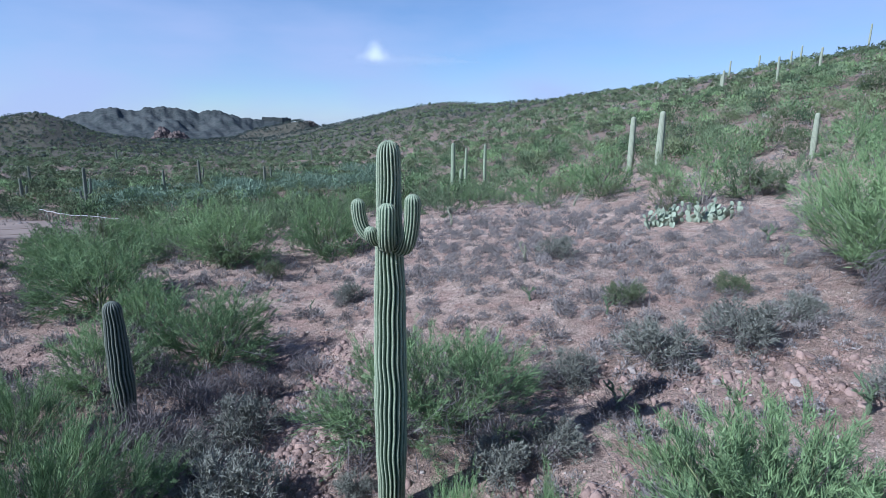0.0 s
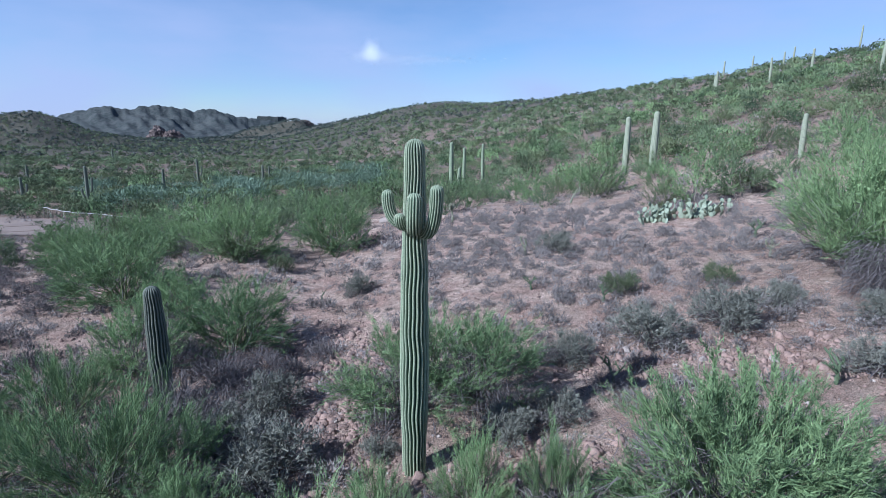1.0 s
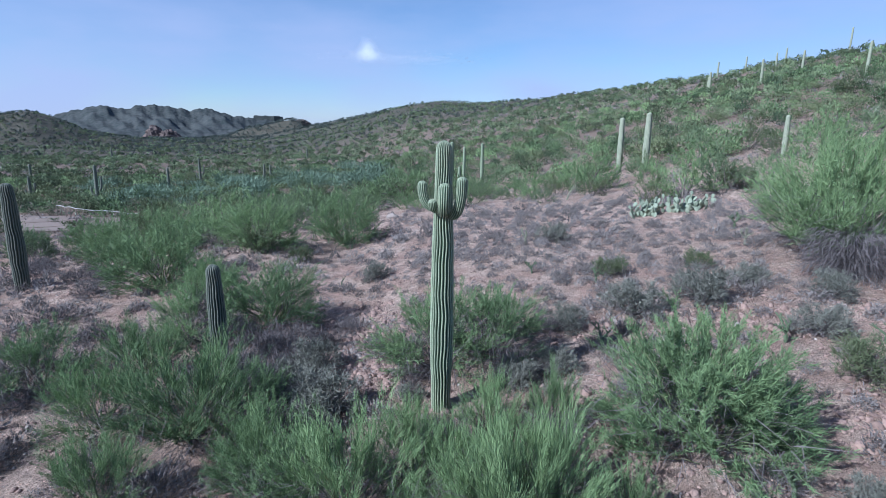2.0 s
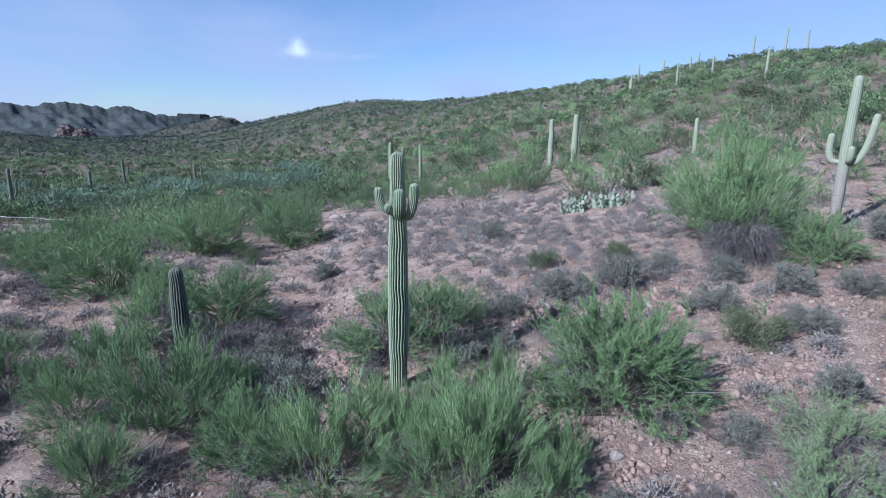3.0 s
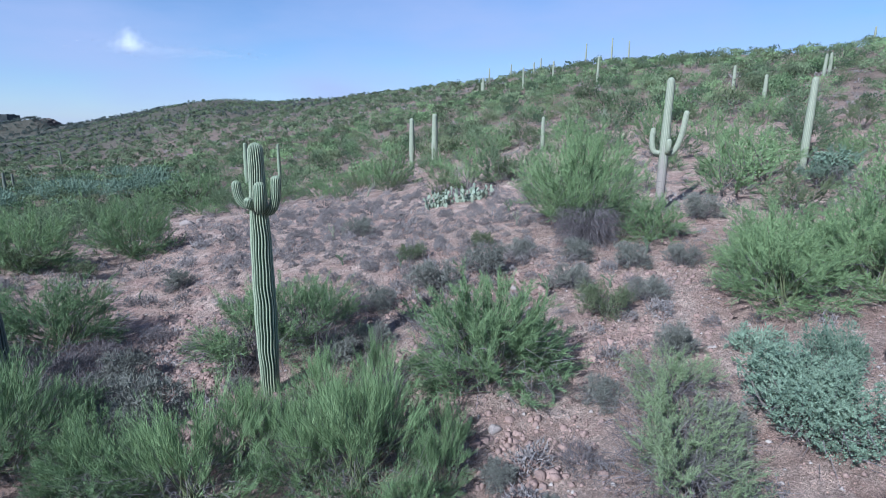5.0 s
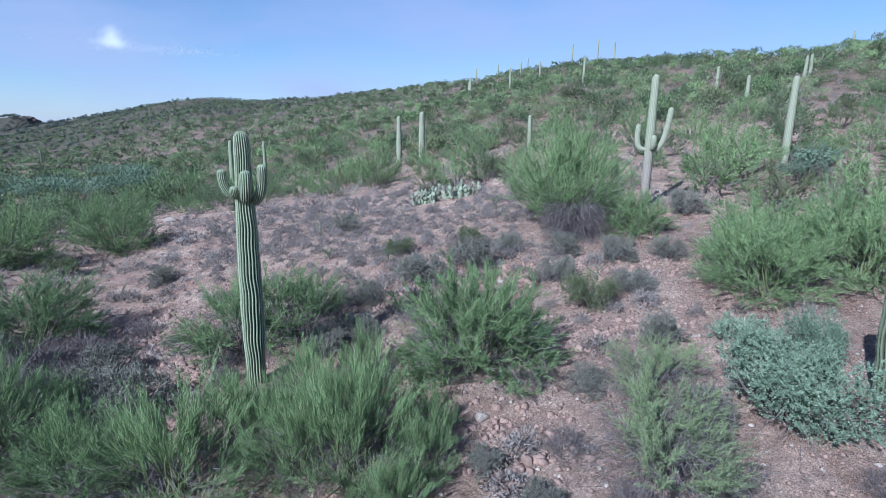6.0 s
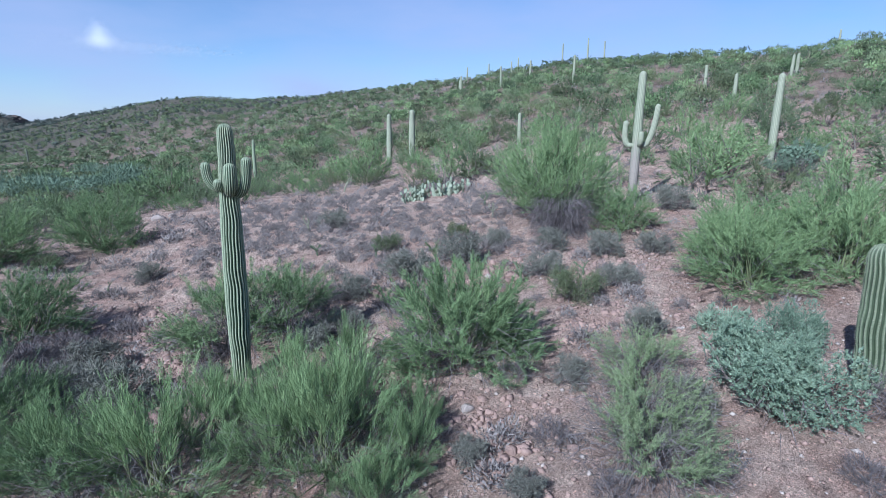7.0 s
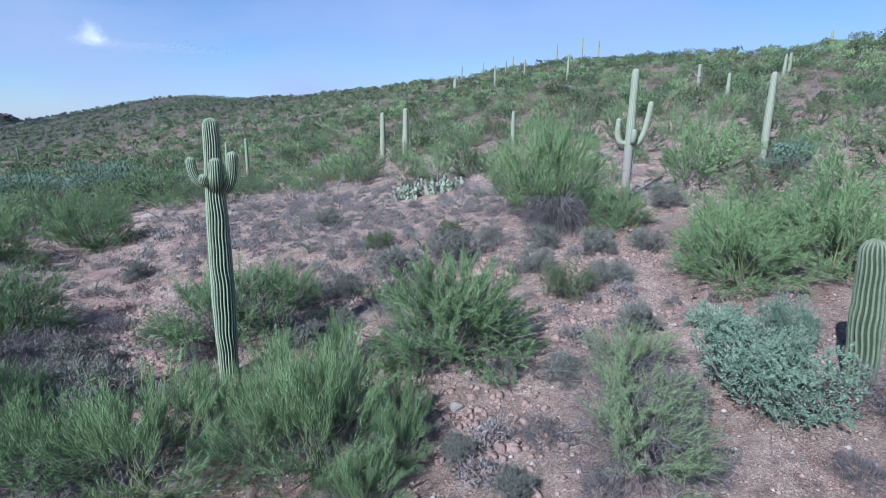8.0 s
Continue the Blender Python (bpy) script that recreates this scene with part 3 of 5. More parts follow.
def ribbed(path, radii, ribs, per_rib, depth):
    """A ribbed stem along a path: corners, faces, and how near each corner is to a rib's crest."""
    path, radii = np.asarray(path, float), np.asarray(radii, float)
    k, sides = len(path), ribs * per_rib
    along = unit(np.gradient(path, axis=0))
    u = np.array([1.0, 0, 0]) - along * along[:, :1]
    u = unit(u)
    v = np.cross(along, u)
    a = np.arange(sides) * 2 * np.pi / sides
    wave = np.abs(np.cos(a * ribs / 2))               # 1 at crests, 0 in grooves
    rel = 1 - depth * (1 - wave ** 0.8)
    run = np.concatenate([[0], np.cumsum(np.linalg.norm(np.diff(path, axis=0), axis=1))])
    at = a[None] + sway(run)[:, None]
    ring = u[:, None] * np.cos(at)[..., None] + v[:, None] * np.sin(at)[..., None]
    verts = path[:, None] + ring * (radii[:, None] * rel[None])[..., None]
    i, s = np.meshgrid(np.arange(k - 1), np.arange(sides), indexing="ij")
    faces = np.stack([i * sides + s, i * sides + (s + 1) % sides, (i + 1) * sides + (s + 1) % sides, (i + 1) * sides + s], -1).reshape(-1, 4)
    # pale spines on a narrow crest band; the dark rest deepens groove shade by colour
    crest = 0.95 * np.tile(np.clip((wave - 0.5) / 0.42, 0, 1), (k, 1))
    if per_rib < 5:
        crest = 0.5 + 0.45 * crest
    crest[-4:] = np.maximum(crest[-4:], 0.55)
    return verts.reshape(-1, 3), faces, crest.ravel()


def stem_mesh(name, path, radii, ribs=20, per_rib=6, depth=0.2, corky=0.0, skin=None):
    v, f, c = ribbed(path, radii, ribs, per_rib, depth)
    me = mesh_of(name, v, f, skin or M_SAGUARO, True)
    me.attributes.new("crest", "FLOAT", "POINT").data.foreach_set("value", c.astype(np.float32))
    if corky:
        h = v[:, 2] / v[:, 2].max() + 0.06 * np.sin(v[:, 0] * 31 + v[:, 1] * 23)
        me.attributes.new("corky", "FLOAT", "POINT").data.foreach_set("value", (0.9 * smooth(corky + 0.12, corky - 0.12, h)).astype(np.float32))
    return me


def spine_mesh(path, radii, ribs, step, size, seed=1):
    """Small sprays of pale spines along every rib."""
    rng = np.random.default_rng(seed)
    path, radii = np.asarray(path, float), np.asarray(radii, float)
    along = unit(np.gradient(path, axis=0))
    u = unit(np.array([1.0, 0, 0]) - along * along[:, :1])
    v = np.cross(along, u)
    run = np.concatenate([[0], np.cumsum(np.linalg.norm(np.diff(path, axis=0), axis=1))])
    at = np.arange(0.02, run[-1], step)
    lerp = lambda q: np.stack([np.interp(at, run, q[:, n]) for n in range(3)], 1)
    p, uu, vv, al, rr = lerp(path), lerp(u), lerp(v), lerp(along), np.interp(at, run, radii)
    a = (np.arange(ribs) * 2 * np.pi / ribs)[None] + sway(at)[:, None]
    nrm = uu[:, None] * np.cos(a)[..., None] + vv[:, None] * np.sin(a)[..., None]
    root = (p[:, None] + nrm * rr[:, None, None]).reshape(-1, 3)
    nrm = nrm.reshape(-1, 3)
    root, nrm = np.repeat(root, 3, 0), np.repeat(nrm, 3, 0)
    way = unit(nrm + rng.normal(size=nrm.shape) * 0.8)
    return mesh_of("spines", *blades(root, way, size * rng.uniform(0.6, 1.3, len(root)), np.full(len(root), size * 0.1), rng), M_SPINE)


def column(tall, base_r, mid_r, top_r, rings, lean=(0.0, 0.0), wobble=0.0, seed=0):
    """The path and radii of an upright stem with a domed top."""
    rng = np.random.default_rng(seed)
    t = np.concatenate([np.linspace(0, 1, rings), 1 + np.zeros(6)])
    r = np.where(t < 0.45, base_r + (mid_r - base_r) * np.sin(t / 0.45 * np.pi / 2), mid_r + (top_r - mid_r) * (np.clip(t - 0.45, 0, 1) / 0.55) ** 1.2)
    r = r * (1 + 0.02 * np.sin(t * 17 + seed) + 0.012 * np.sin(t * 41 + 2 * seed))
    z = t * (tall - top_r * 1.1)
    dome = np.linspace(0, 1, 7)[1:]
    z[-6:] += top_r * 1.1 * np.sin(dome * np.pi / 2)
    r[-6:] = top_r * np.cos(dome * np.pi / 2).clip(0.04)
    x = lean[0] * t ** 1.3 + wobble * np.sin(t * 3.1 + seed)  * t
    y = lean[1] * t ** 1.3
    return np.stack([x, y, z], 1), r


def arm_path(root, out, tip, r0, r1, n=18):
    """An arm that leaves the trunk, bends and grows up to a domed tip."""
    root, out, tip = (np.array(v, float) for v in (root, out, tip))
    t = np.linspace(0, 1, n)[:, None]
    p = (1 - t) ** 2 * root + 2 * t * (1 - t) * out + t ** 2 * tip
    up = unit(p[-1] - p[-2])
    dome = np.linspace(0, 1, 6)[1:]
    p = np.concatenate([p, p[-1] + up * (r1 * np.sin(dome * np.pi / 2))[:, None]])
    r = np.concatenate([r0 + (r1 - r0) * np.sin(np.clip(t[:, 0] * 2.2, 0, 1) * np.pi / 2), r1 * np.cos(dome * np.pi / 2).clip(0.05)])
    return p, r


def main_saguaro():
    s = thing("saguaro", pose(0, 0, ground_z(0, 0) - 0.05), "tall ribbed green saguaro cactus with four short upturned arms", "cactus", "saguaro cacti")
    top = 5.03 - ground_z(0, 0)
    path, r = column(top, 0.175, 0.212, 0.135, 90, lean=(0.0, 0.0), wobble=0.0, seed=3)
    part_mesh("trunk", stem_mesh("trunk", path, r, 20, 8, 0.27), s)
    tagged(part_mesh("spine_cover", spine_mesh(path, r, 20, 0.03, 0.02), s, "pale straw-coloured spines"), kind="stuff")
    z0 = -ground_z(0, 0) + 0.05
    arms = (
        ((-0.09, -0.01, 3.83), (-0.36, -0.01, 3.80), (-0.37, 0.0, 4.21), 0.07, 0.085),
        ((0.09, -0.06, 3.72), (0.30, -0.33, 3.66), (0.31, -0.36, 4.31), 0.075, 0.092),
        ((0.0, -0.08, 3.78), (0.015, -0.44, 3.74), (0.02, -0.36, 4.19), 0.085, 0.105),
        ((-0.08, -0.07, 3.84), (-0.18, -0.22, 3.80), (-0.185, -0.24, 3.93), 0.07, 0.078),
    )
    for n, (a, b, c, r0, r1) in enumerate(arms):
        up = Vector((0, 0, z0))
        p, rr = arm_path(Vector(a) + up, Vector(b) + up, Vector(c) + up, r0, r1, 22)
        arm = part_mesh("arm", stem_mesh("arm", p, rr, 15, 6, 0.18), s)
        tagged(part_mesh("spine_cover", spine_mesh(p, rr, 15, 0.028, 0.02, n + 5), arm, "pale straw-coloured spines"), kind="stuff")


main_saguaro()


def plain_saguaro(x, y, tall, radius, label, arms=(), lean=(0.0, 0.0), fine=False, seed=0, corky=0.0, skin=None):
    s = thing("saguaro", pose(x, y, ground_z(x, y) - 0.05), label, "cactus", "saguaro cacti")
    path, r = column(tall + 0.05, radius * 0.85, radius, radius * 0.78, 40 if fine else 16, lean, 0.02, seed)
    ribs, per = (18, 6) if fine else (14, 3)
    part_mesh("trunk", stem_mesh("trunk", path, r, ribs, per, 0.24, corky, skin), s)
    if fine:
        tagged(part_mesh("spine_cover", spine_mesh(path, r, ribs, 0.035, 0.024, seed + 9), s, "pale straw-coloured spines"), kind="stuff")
    for a, b, c, r0, r1 in arms:
        p, rr = arm_path(a, b, c, r0, r1, 14)
        part_mesh("arm", stem_mesh("arm", p, rr, 12, 4, 0.18, 0.0, skin), s)
    return s


plain_saguaro(-5.36, 2.78, 2.38, 0.205, "short unbranched grey saguaro column rising out of green shrubs", fine=True, seed=2, skin=M_SAGUARO_GREY)
plain_saguaro(9.02, -6.2, 2.34, 0.235, "stout young green saguaro column beside a blue-green bush", lean=(-0.31, 0.0), fine=True, seed=5, skin=M_SAGUARO_GREEN)
plain_saguaro(-15.2, 9.2, 3.85, 0.26, "old dark grey saguaro column on bare ground", lean=(0.0, 0.0), fine=True, seed=7, skin=M_SAGUARO_GREY)
plain_saguaro(16.17, 7.0, 5.4, 0.19, "tall pale saguaro with two upturned arms and a corky grey foot", seed=4, corky=0.42, skin=M_SAGUARO_PALE, arms=(
    ((-0.08, 0.06, 2.5), (-0.44, 0.40, 2.3), (-0.36, 0.33, 3.38), 0.085, 0.105),
    ((0.08, -0.06, 2.45), (0.40, -0.37, 2.25), (0.52, -0.47, 4.05), 0.09, 0.11),
    ((0.0, -0.1, 2.5), (-0.10, -0.34, 2.45), (-0.10, -0.33, 2.95), 0.08, 0.10)))
# x, y, height, radius of the slope's and the valley's plain columns
FAR_SAGUAROS = (
    (16.0, 40.3, 4.9, 0.27), (17.4, 37.7, 4.8, 0.30), (23.2, 27.9, 2.8, 0.18), (55.7, 109.1, 3.4, 0.26), (27.55, 9.13, 4.6, 0.2), (52.8, 36.2, 2.6, 0.2),
    (46.7, 27.3, 2.5, 0.19), (60.5, 31.5, 2.3, 0.18), (61.5, 31.6, 2.35, 0.18), (46.2, 35.1, 1.2, 0.17), (52.4, 60.6, 4.6, 0.2), (53.8, 104.4, 4.4, 0.26),
    (94.1, 184.8, 5.2, 0.3), (93.3, 165.6, 4.9, 0.27), (58.5, 94.4, 4.6, 0.23), (91.0, 145.8, 3.9, 0.25), (92.9, 144.9, 4.6, 0.25), (69.2, 99.8, 4.3, 0.24),
    (92.7, 120.8, 6.0, 0.21), (93.1, 110.2, 6.8, 0.22), (93.6, 104.1, 5.7, 0.2), (105.1, 54.4, 3.2, 0.19), (32.2, 32.0, 1.3, 0.2), (72.3, 189.6, 2.6, 0.28),
    (-43.5, 57.2, 5.2, 0.22), (-45.2, 78.0, 4.6, 0.22), (-53.3, 107.4, 5.8, 0.27), (-61.9, 70.1, 3.8, 0.24), (-37.8, 103.0, 3.5, 0.26), (-37.2, 105.2, 3.1, 0.22),
    (-95.0, 113.3, 3.8, 0.3), (-148, 230, 5.6, 0.42), (-56.5, 212, 4.6, 0.3), (0.8, 52.7, 5.2, 0.26), (2.2, 52.7, 4.5, 0.18), (4.3, 52.6, 4.6, 0.19), (1.65, 52.0, 2.4, 0.22),
)
for n, (x, y, tall, rad) in enumerate(FAR_SAGUAROS):
    where = "among green scrub in the valley" if x < 6 else "on the scrubby hillside"
    arms = ()
    if n in (24, 26, 27):
        arms = (((0.2, 0, tall * 0.4), (rad * 3.2, 0, tall * 0.36), (rad * 3.2, 0, tall * 0.72), rad * 0.5, rad * 0.6), ((-0.2, 0, tall * 0.3), (-rad * 3, 0, tall * 0.26), (-rad * 3, 0, tall * 0.45), rad * 0.5, rad * 0.6))
    plain_saguaro(x, y, tall, rad, ("branched" if arms else "slender unbranched") + " saguaro cactus " + where, arms, lean=(0.05 * math.sin(n * 2.1), 0.05 * math.cos(n * 1.3)), seed=n, skin=M_SAGUARO_GREY if x < -20 else M_SAGUARO_PALE if x > 6 else None)

# ---- shrubs near the camera: kind, x, y, width, height
shrub_proto("palo_a", "palo_verde", PALO_LABEL, "shrub", 11, M_PALO, M_GREENBARK, on_ground(3.95, -1.75, 20, 1.25, 1.2), 140, 42, 3.2, 2.0, 0.09, 0.0096, 700, "palo verde shrubs", feather, sprigs=8, sprig=0.105, bundles=47, low=0.05, lift=0.42, fan=0.6, spread=0.46)
shrub_proto("palo_b", "palo_verde", PALO_LABEL, "shrub", 12, M_PALO, M_GREENBARK, on_ground(-1.26, -3.0, 0, 0.95, 0.95), 54, 36, 2.9, 2.0, 0.13, 0.0084, 700, "palo verde shrubs", feather, sprigs=8, sprig=0.2, lift=0.75, fan=0.36, spread=0.24, bundles=12)
shrub_proto("palo_c", "palo_verde", "grey-green palo verde with bare twigs inside its crown", "shrub", 13, M_PALO, M_BARK, on_ground(-0.1, 1.95, 40, 1.12, 1.05), 64, 36, 3.2, 2.1, 0.1, 0.01, 900, "palo verde shrubs", feather, sprigs=8, sprig=0.14, fan=0.6, spread=0.42, bundles=24)
shrub_proto("palo_round", "palo_verde", "dense rounded green palo verde on gravel", "shrub", 15, M_PALO, M_GREENBARK, on_ground(11.4, -2.2, 70, 1.2, 1.05), 110, 33, 3.3, 2.1, 0.085, 0.0105, 300, "palo verde shrubs", feather, sprigs=8, sprig=0.11, bundles=36, low=0.05, fan=0.65, spread=0.42)
shrub_proto("palo_loose", "palo_verde", "loose yellow-green shrub mixed with bare grey twigs", "shrub", 14, M_PALO_LIGHT, M_BARK, on_ground(4.75, -6.0, 0, 1.0, 1.0), 34, 48, 2.4, 1.4, 0.065, 0.0085, 1300, "palo verde shrubs", feather, sprigs=8, sprig=0.15, bundles=8, fan=0.7, spread=0.75)
shrub_proto("palo_big", "palo_verde", "large green palo verde with a skirt of grey dead twigs", "shrub", 17, M_PALO, M_GREENBARK, on_ground(12.2, 7.0, 30), 190, 24, 6.3, 4.4, 0.18, 0.0175, 1200, "palo verde shrubs", feather, sprigs=9, sprig=0.11, lift=0.5, low=0.26, fan=0.5, spread=0.34, bundles=28, heart=4, facets=300, facet=0.06)
NEAR = (
    ("palo_round", -5.1, 5.9, 1.0, 1.0), ("palo_round", -10.3, 9.6, 1.3, 1.2), ("palo_round", -15.6, 15.2, 1.1, 0.9), ("palo_round", -8.9, 16.2, 1.25, 1.35), ("palo_c", -11.6, 17.6, 1.0, 0.9), ("palo_round", -5.2, 18.6, 1.25, 1.5), ("palo_round", -13.3, 16.4, 0.9, 0.8),
    ("palo_b", -4.45, -0.65, 1.2, 1.1), ("palo_b", 1.0, -3.8, 0.95, 1.05),
    ("palo_c", -2.4, -2.6, 0.62, 0.6), ("palo_b", 1.3, -5.0, 0.5, 0.55), ("palo_round", 13.3, 4.2, 0.85, 0.85),
    ("palo_round", 13.9, -2.9, 1.2, 1.1), ("palo_round", 13.5, -0.6, 1.1, 1.0), ("palo_round", 12.4, -1.2, 0.9, 0.9), ("palo_round", 15.6, -1.6, 1.1, 1.1), ("palo_b", -6.3, -0.4, 0.85, 0.8),
    ("palo_b", 0.3, -2.2, 0.5, 0.62), ("palo_c", -6.6, 3.9, 0.75, 0.85), ("palo_round", -7.6, 7.6, 0.7, 0.7),
    ("palo_c", 1.15, 2.2, 0.95, 0.9), ("palo_b", -2.7, -2.0, 0.7, 0.7), ("palo_b", -0.4, -2.2, 0.6, 0.75), ("palo_b", 0.9, -2.5, 0.55, 0.75), ("palo_b", 2.4, -3.5, 0.4, 0.55),
    ("palo_b", 1.89, -1.25, 0.42, 0.75), ("palo_b", 1.55, -2.9, 0.6, 0.85), ("palo_b", 2.0, -4.3, 0.42, 0.6), ("palo_c", -2.9, -1.5, 0.55, 0.6), ("palo_b", 0.3, -3.4, 0.7, 0.75),
    ("palo_c", -3.6, -0.1, 0.6, 0.65), ("palo_b", -6.6, 1.6, 0.85, 0.85), ("palo_loose", 6.35, -4.1, 0.85, 0.9), ("palo_loose", 5.5, -5.1, 0.95, 0.9), ("palo_b", 0.85, -1.0, 0.5, 0.65), ("palo_b", -0.45, -0.95, 0.4, 0.45),
    ("palo_c", -8.6, 1.2, 0.8, 0.8), ("palo_b", -4.9, -2.6, 0.7, 0.7), ("palo_round", -13.4, 12.2, 0.8, 0.75), ("palo_round", -18.8, 18.6, 0.95, 0.9), ("palo_c", -20.6, 16.4, 0.8, 0.8), ("palo_round", -17.0, 21.5, 1.0, 1.0), ("palo_c", -13.8, 20.2, 1.0, 0.9),
)
rng = random.Random(5)
for key, x, y, size, tall in NEAR:
    shrub(key, on_ground(x, y, rng.uniform(0, 360), size, tall), "")

shrub_proto("jojoba", "jojoba", "rounded blue-green jojoba bush with small leathery leaves", "shrub", 21, M_JOJOBA, M_BARK, on_ground(7.3, -5.85, 0), 1250, 18, 2.4, 1.75, 0.046, 0.02, 150, lift=0.3, spread=0.8, heart=6000)
shrub("jojoba", on_ground(9.1, -5.0, 80, 0.55, 0.85))
shrub("jojoba", on_ground(7.75, -5.35, 200, 0.7, 0.9))
shrub_proto("blue_bush", "grey_blue_bush", "grey-blue bush with a skirt of dead twigs on the slope", "shrub", 24, M_TEAL, M_DEADWOOD, on_ground(23.9, 5.3, 0), 40, 22, 2.9, 2.4, 0.12, 0.02, 900, "", feather, low=0.35, spread=0.5, sprig=0.13, heart=4)

shrub_proto("creosote", "creosote_bush", "olive-green creosote bush with thin bare stems", "shrub", 31, M_CREOSOTE, M_BARK, on_ground(7.7, -0.5, 0), 170, 18, 1.5, 0.95, 0.11, 0.014, 200, "creosote bushes", heart=1200, lift=0.8, spread=0.6)
for x, y, size in ((16.5, 20.9, 1.7), (5.2, 6.9, 0.75), (8.2, 7.4, 0.7), (12.4, 7.9, 0.9), (-8.6, 15.2, 1.3), (-6.4, 14.0, 0.9)):
    shrub("creosote", on_ground(x, y, x * 37, size))

# larger grey sages
shrub_proto("sage", "grey_sage", "grey-green sage bush on gravel", "shrub", 41, M_SAGE, M_DEADWOOD, on_ground(7.5, -3.0, 0), 300, 15, 1.05, 0.75, 0.075, 0.0115, 240, "grey sage bushes", heart=900, lift=0.7, spread=0.7)
for x, y, size in ((9.15, -0.3, 1.15), (16.5, 5.1, 1.8), (-3.0, 2.4, 1.6), (-2.3, 0.0, 1.8), (-3.4, 1.2, 1.3), (4.9, 3.65, 1.7), (6.8, 4.2, 1.8), (3.1, 3.2, 1.2), (-2.6, 10.6, 1.3), (4.5, 12.2, 1.5), (6.4, -5.2, 0.9),
                   (5.4, -5.7, 0.9), (5.3, -3.6, 0.9), (1.5, 0.6, 1.1), (2.4, 1.1, 1.0), (-0.6, 0.5, 0.7), (8.2, 1.6, 1.3), (10.6, 2.0, 1.4), (11.8, 1.2, 1.2), (9.8, 3.6, 1.3), (8.6, 5.2, 1.2), (3.1, -5.6, 0.7), (2.8, -4.6, 0.7)):
    shrub("sage", on_ground(x, y, x * 53 + y * 20, size, size * 0.8))
shrub_proto("low_green", "low_green_shrub", "low dark green succulent shrub spreading on bare ground", "shrub", 45, M_JOJOBA, M_BARK, on_ground(8.9, -3.55, 0), 110, 14, 1.25, 0.5, 0.11, 0.022, 60, lift=0.7)

# bare dead shrub
def dead_shrub(x, y, wide, tall, seed, label, many=900, thick=0.012, droop=0.1):
    ob = thing("dead_shrub", on_ground(x, y), label, "shrub")
    _, limbs, twigs = broom(seed, 120, 2, wide, tall, 0.1, 0.01, limbs=10, twigs=90)
    for one in limbs:
        part_mesh("limb", mesh_of("limb", *one, M_DEADWOOD), ob)
    tagged(part_mesh("twig_work", mesh_of("twig_work", *twigs, M_DEADWOOD), ob), kind="stuff")
    tagged(part_mesh("dead_brush", mesh_of("dead_brush", *dead_skirt(seed, many, wide, tall * 0.9, thick, 0.6, droop), M_DEADWOOD), ob), kind="stuff")


dead_shrub(8.5, -7.1, 1.5, 0.9, 3, "bare bleached shrub with tangled dead twigs")
dead_shrub(11.1, 5.0, 2.5, 1.7, 4, "dense grey tangle of drooping dead twigs under a palo verde", 3400, 0.013, 1.1)
dead_shrub(1.9, -1.6, 1.2, 0.7, 5, "grey tangle of dead twigs beside green shrubs")
dead_shrub(3.6, -1.1, 1.6, 0.7, 6, "grey dead brush at the foot of a palo verde")

# grey dead brush between the green shrubs
def dead_brush_proto():
    ob = thing("dead_brush", on_ground(0.13, -1.3), "mound of grey dead brush between green shrubs", "brush", "dead brush mounds")
    part_mesh("twig_work", mesh_of("twig_work", *mound(33, 1500, 1.15, 0.6, 0.17, 0.0095), M_DEADWOOD), ob)
    _, limbs, _ = broom(34, 60, 2, 1.1, 0.6, 0.1, 0.01, limbs=9, twigs=9)
    for one in limbs:
        part_mesh("limb", mesh_of("limb", *one, M_DEADWOOD), ob)
    protos["dead_brush"] = ob


dead_brush_proto()
for x, y, size in ((0.7, -2.4, 0.9), (3.47, -1.7, 0.9), (2.55, -3.85, 0.75), (4.08, -4.75, 0.8), (6.4, -5.0, 0.7), (5.9, -5.6, 0.8), (4.1, -6.1, 0.7), (5.3, -6.4, 0.7), (6.98, -7.4, 0.7), (4.62, -2.9, 0.8), (5.2, -2.3, 0.7), (-0.9, 3.0, 1.1), (-0.6, 1.3, 0.9),
                   (-2.75, 5.5, 1.0), (-3.2, 4.4, 1.0), (-3.5, 2.95, 1.2), (-4.3, 3.4, 1.1), (-3.0, 0.95, 1.3), (-2.2, -0.9, 1.1), (-5.3, 1.2, 1.1), (2.76, 3.3, 1.0), (3.5, 1.85, 0.9), (1.6, 1.3, 1.0), (-7.6, 3.2, 1.0), (-5.6, -1.9, 1.0), (0.9, -5.1, 0.8), (-5.6, 4.4, 1.3), (-6.4, 5.2, 1.2), (-4.6, 3.9, 1.3), (-3.9, 4.6, 1.2), (-7.4, 6.3, 1.2), (-5.2, 7.0, 1.1), (-4.7, 2.2, 1.3), (-3.9, 1.9, 1.2), (-3.1, -0.6, 1.1), (-4.2, -2.4, 1.2), (-12.5, 9.6, 1.2), (-14.2, 10.8, 1.2), (-16.5, 11.5, 1.2), (-12.0, 8.0, 1.1), (-17.5, 13.2, 1.3), (-7.9, 7.6, 1.1), (-7.5, -1.6, 1.1), (-8.6, 0.4, 1.2), (-9.6, 2.0, 1.2), (-7.0, -3.1, 1.1), (-8.9, -2.3, 1.0), (-10.5, 0.2, 1.2), (-5.9, -4.1, 0.9), (-4.9, -3.5, 1.0), (-9.3, 4.1, 1.1), (-11.2, 5.2, 1.2), (-10.4, 3.0, 1.0), (-12.3, 3.6, 1.1)):
    shrub("dead_brush", on_ground(x, y, x * 97 + y * 31, size, size * (0.85 + 0.15 * math.sin(x * 9))))

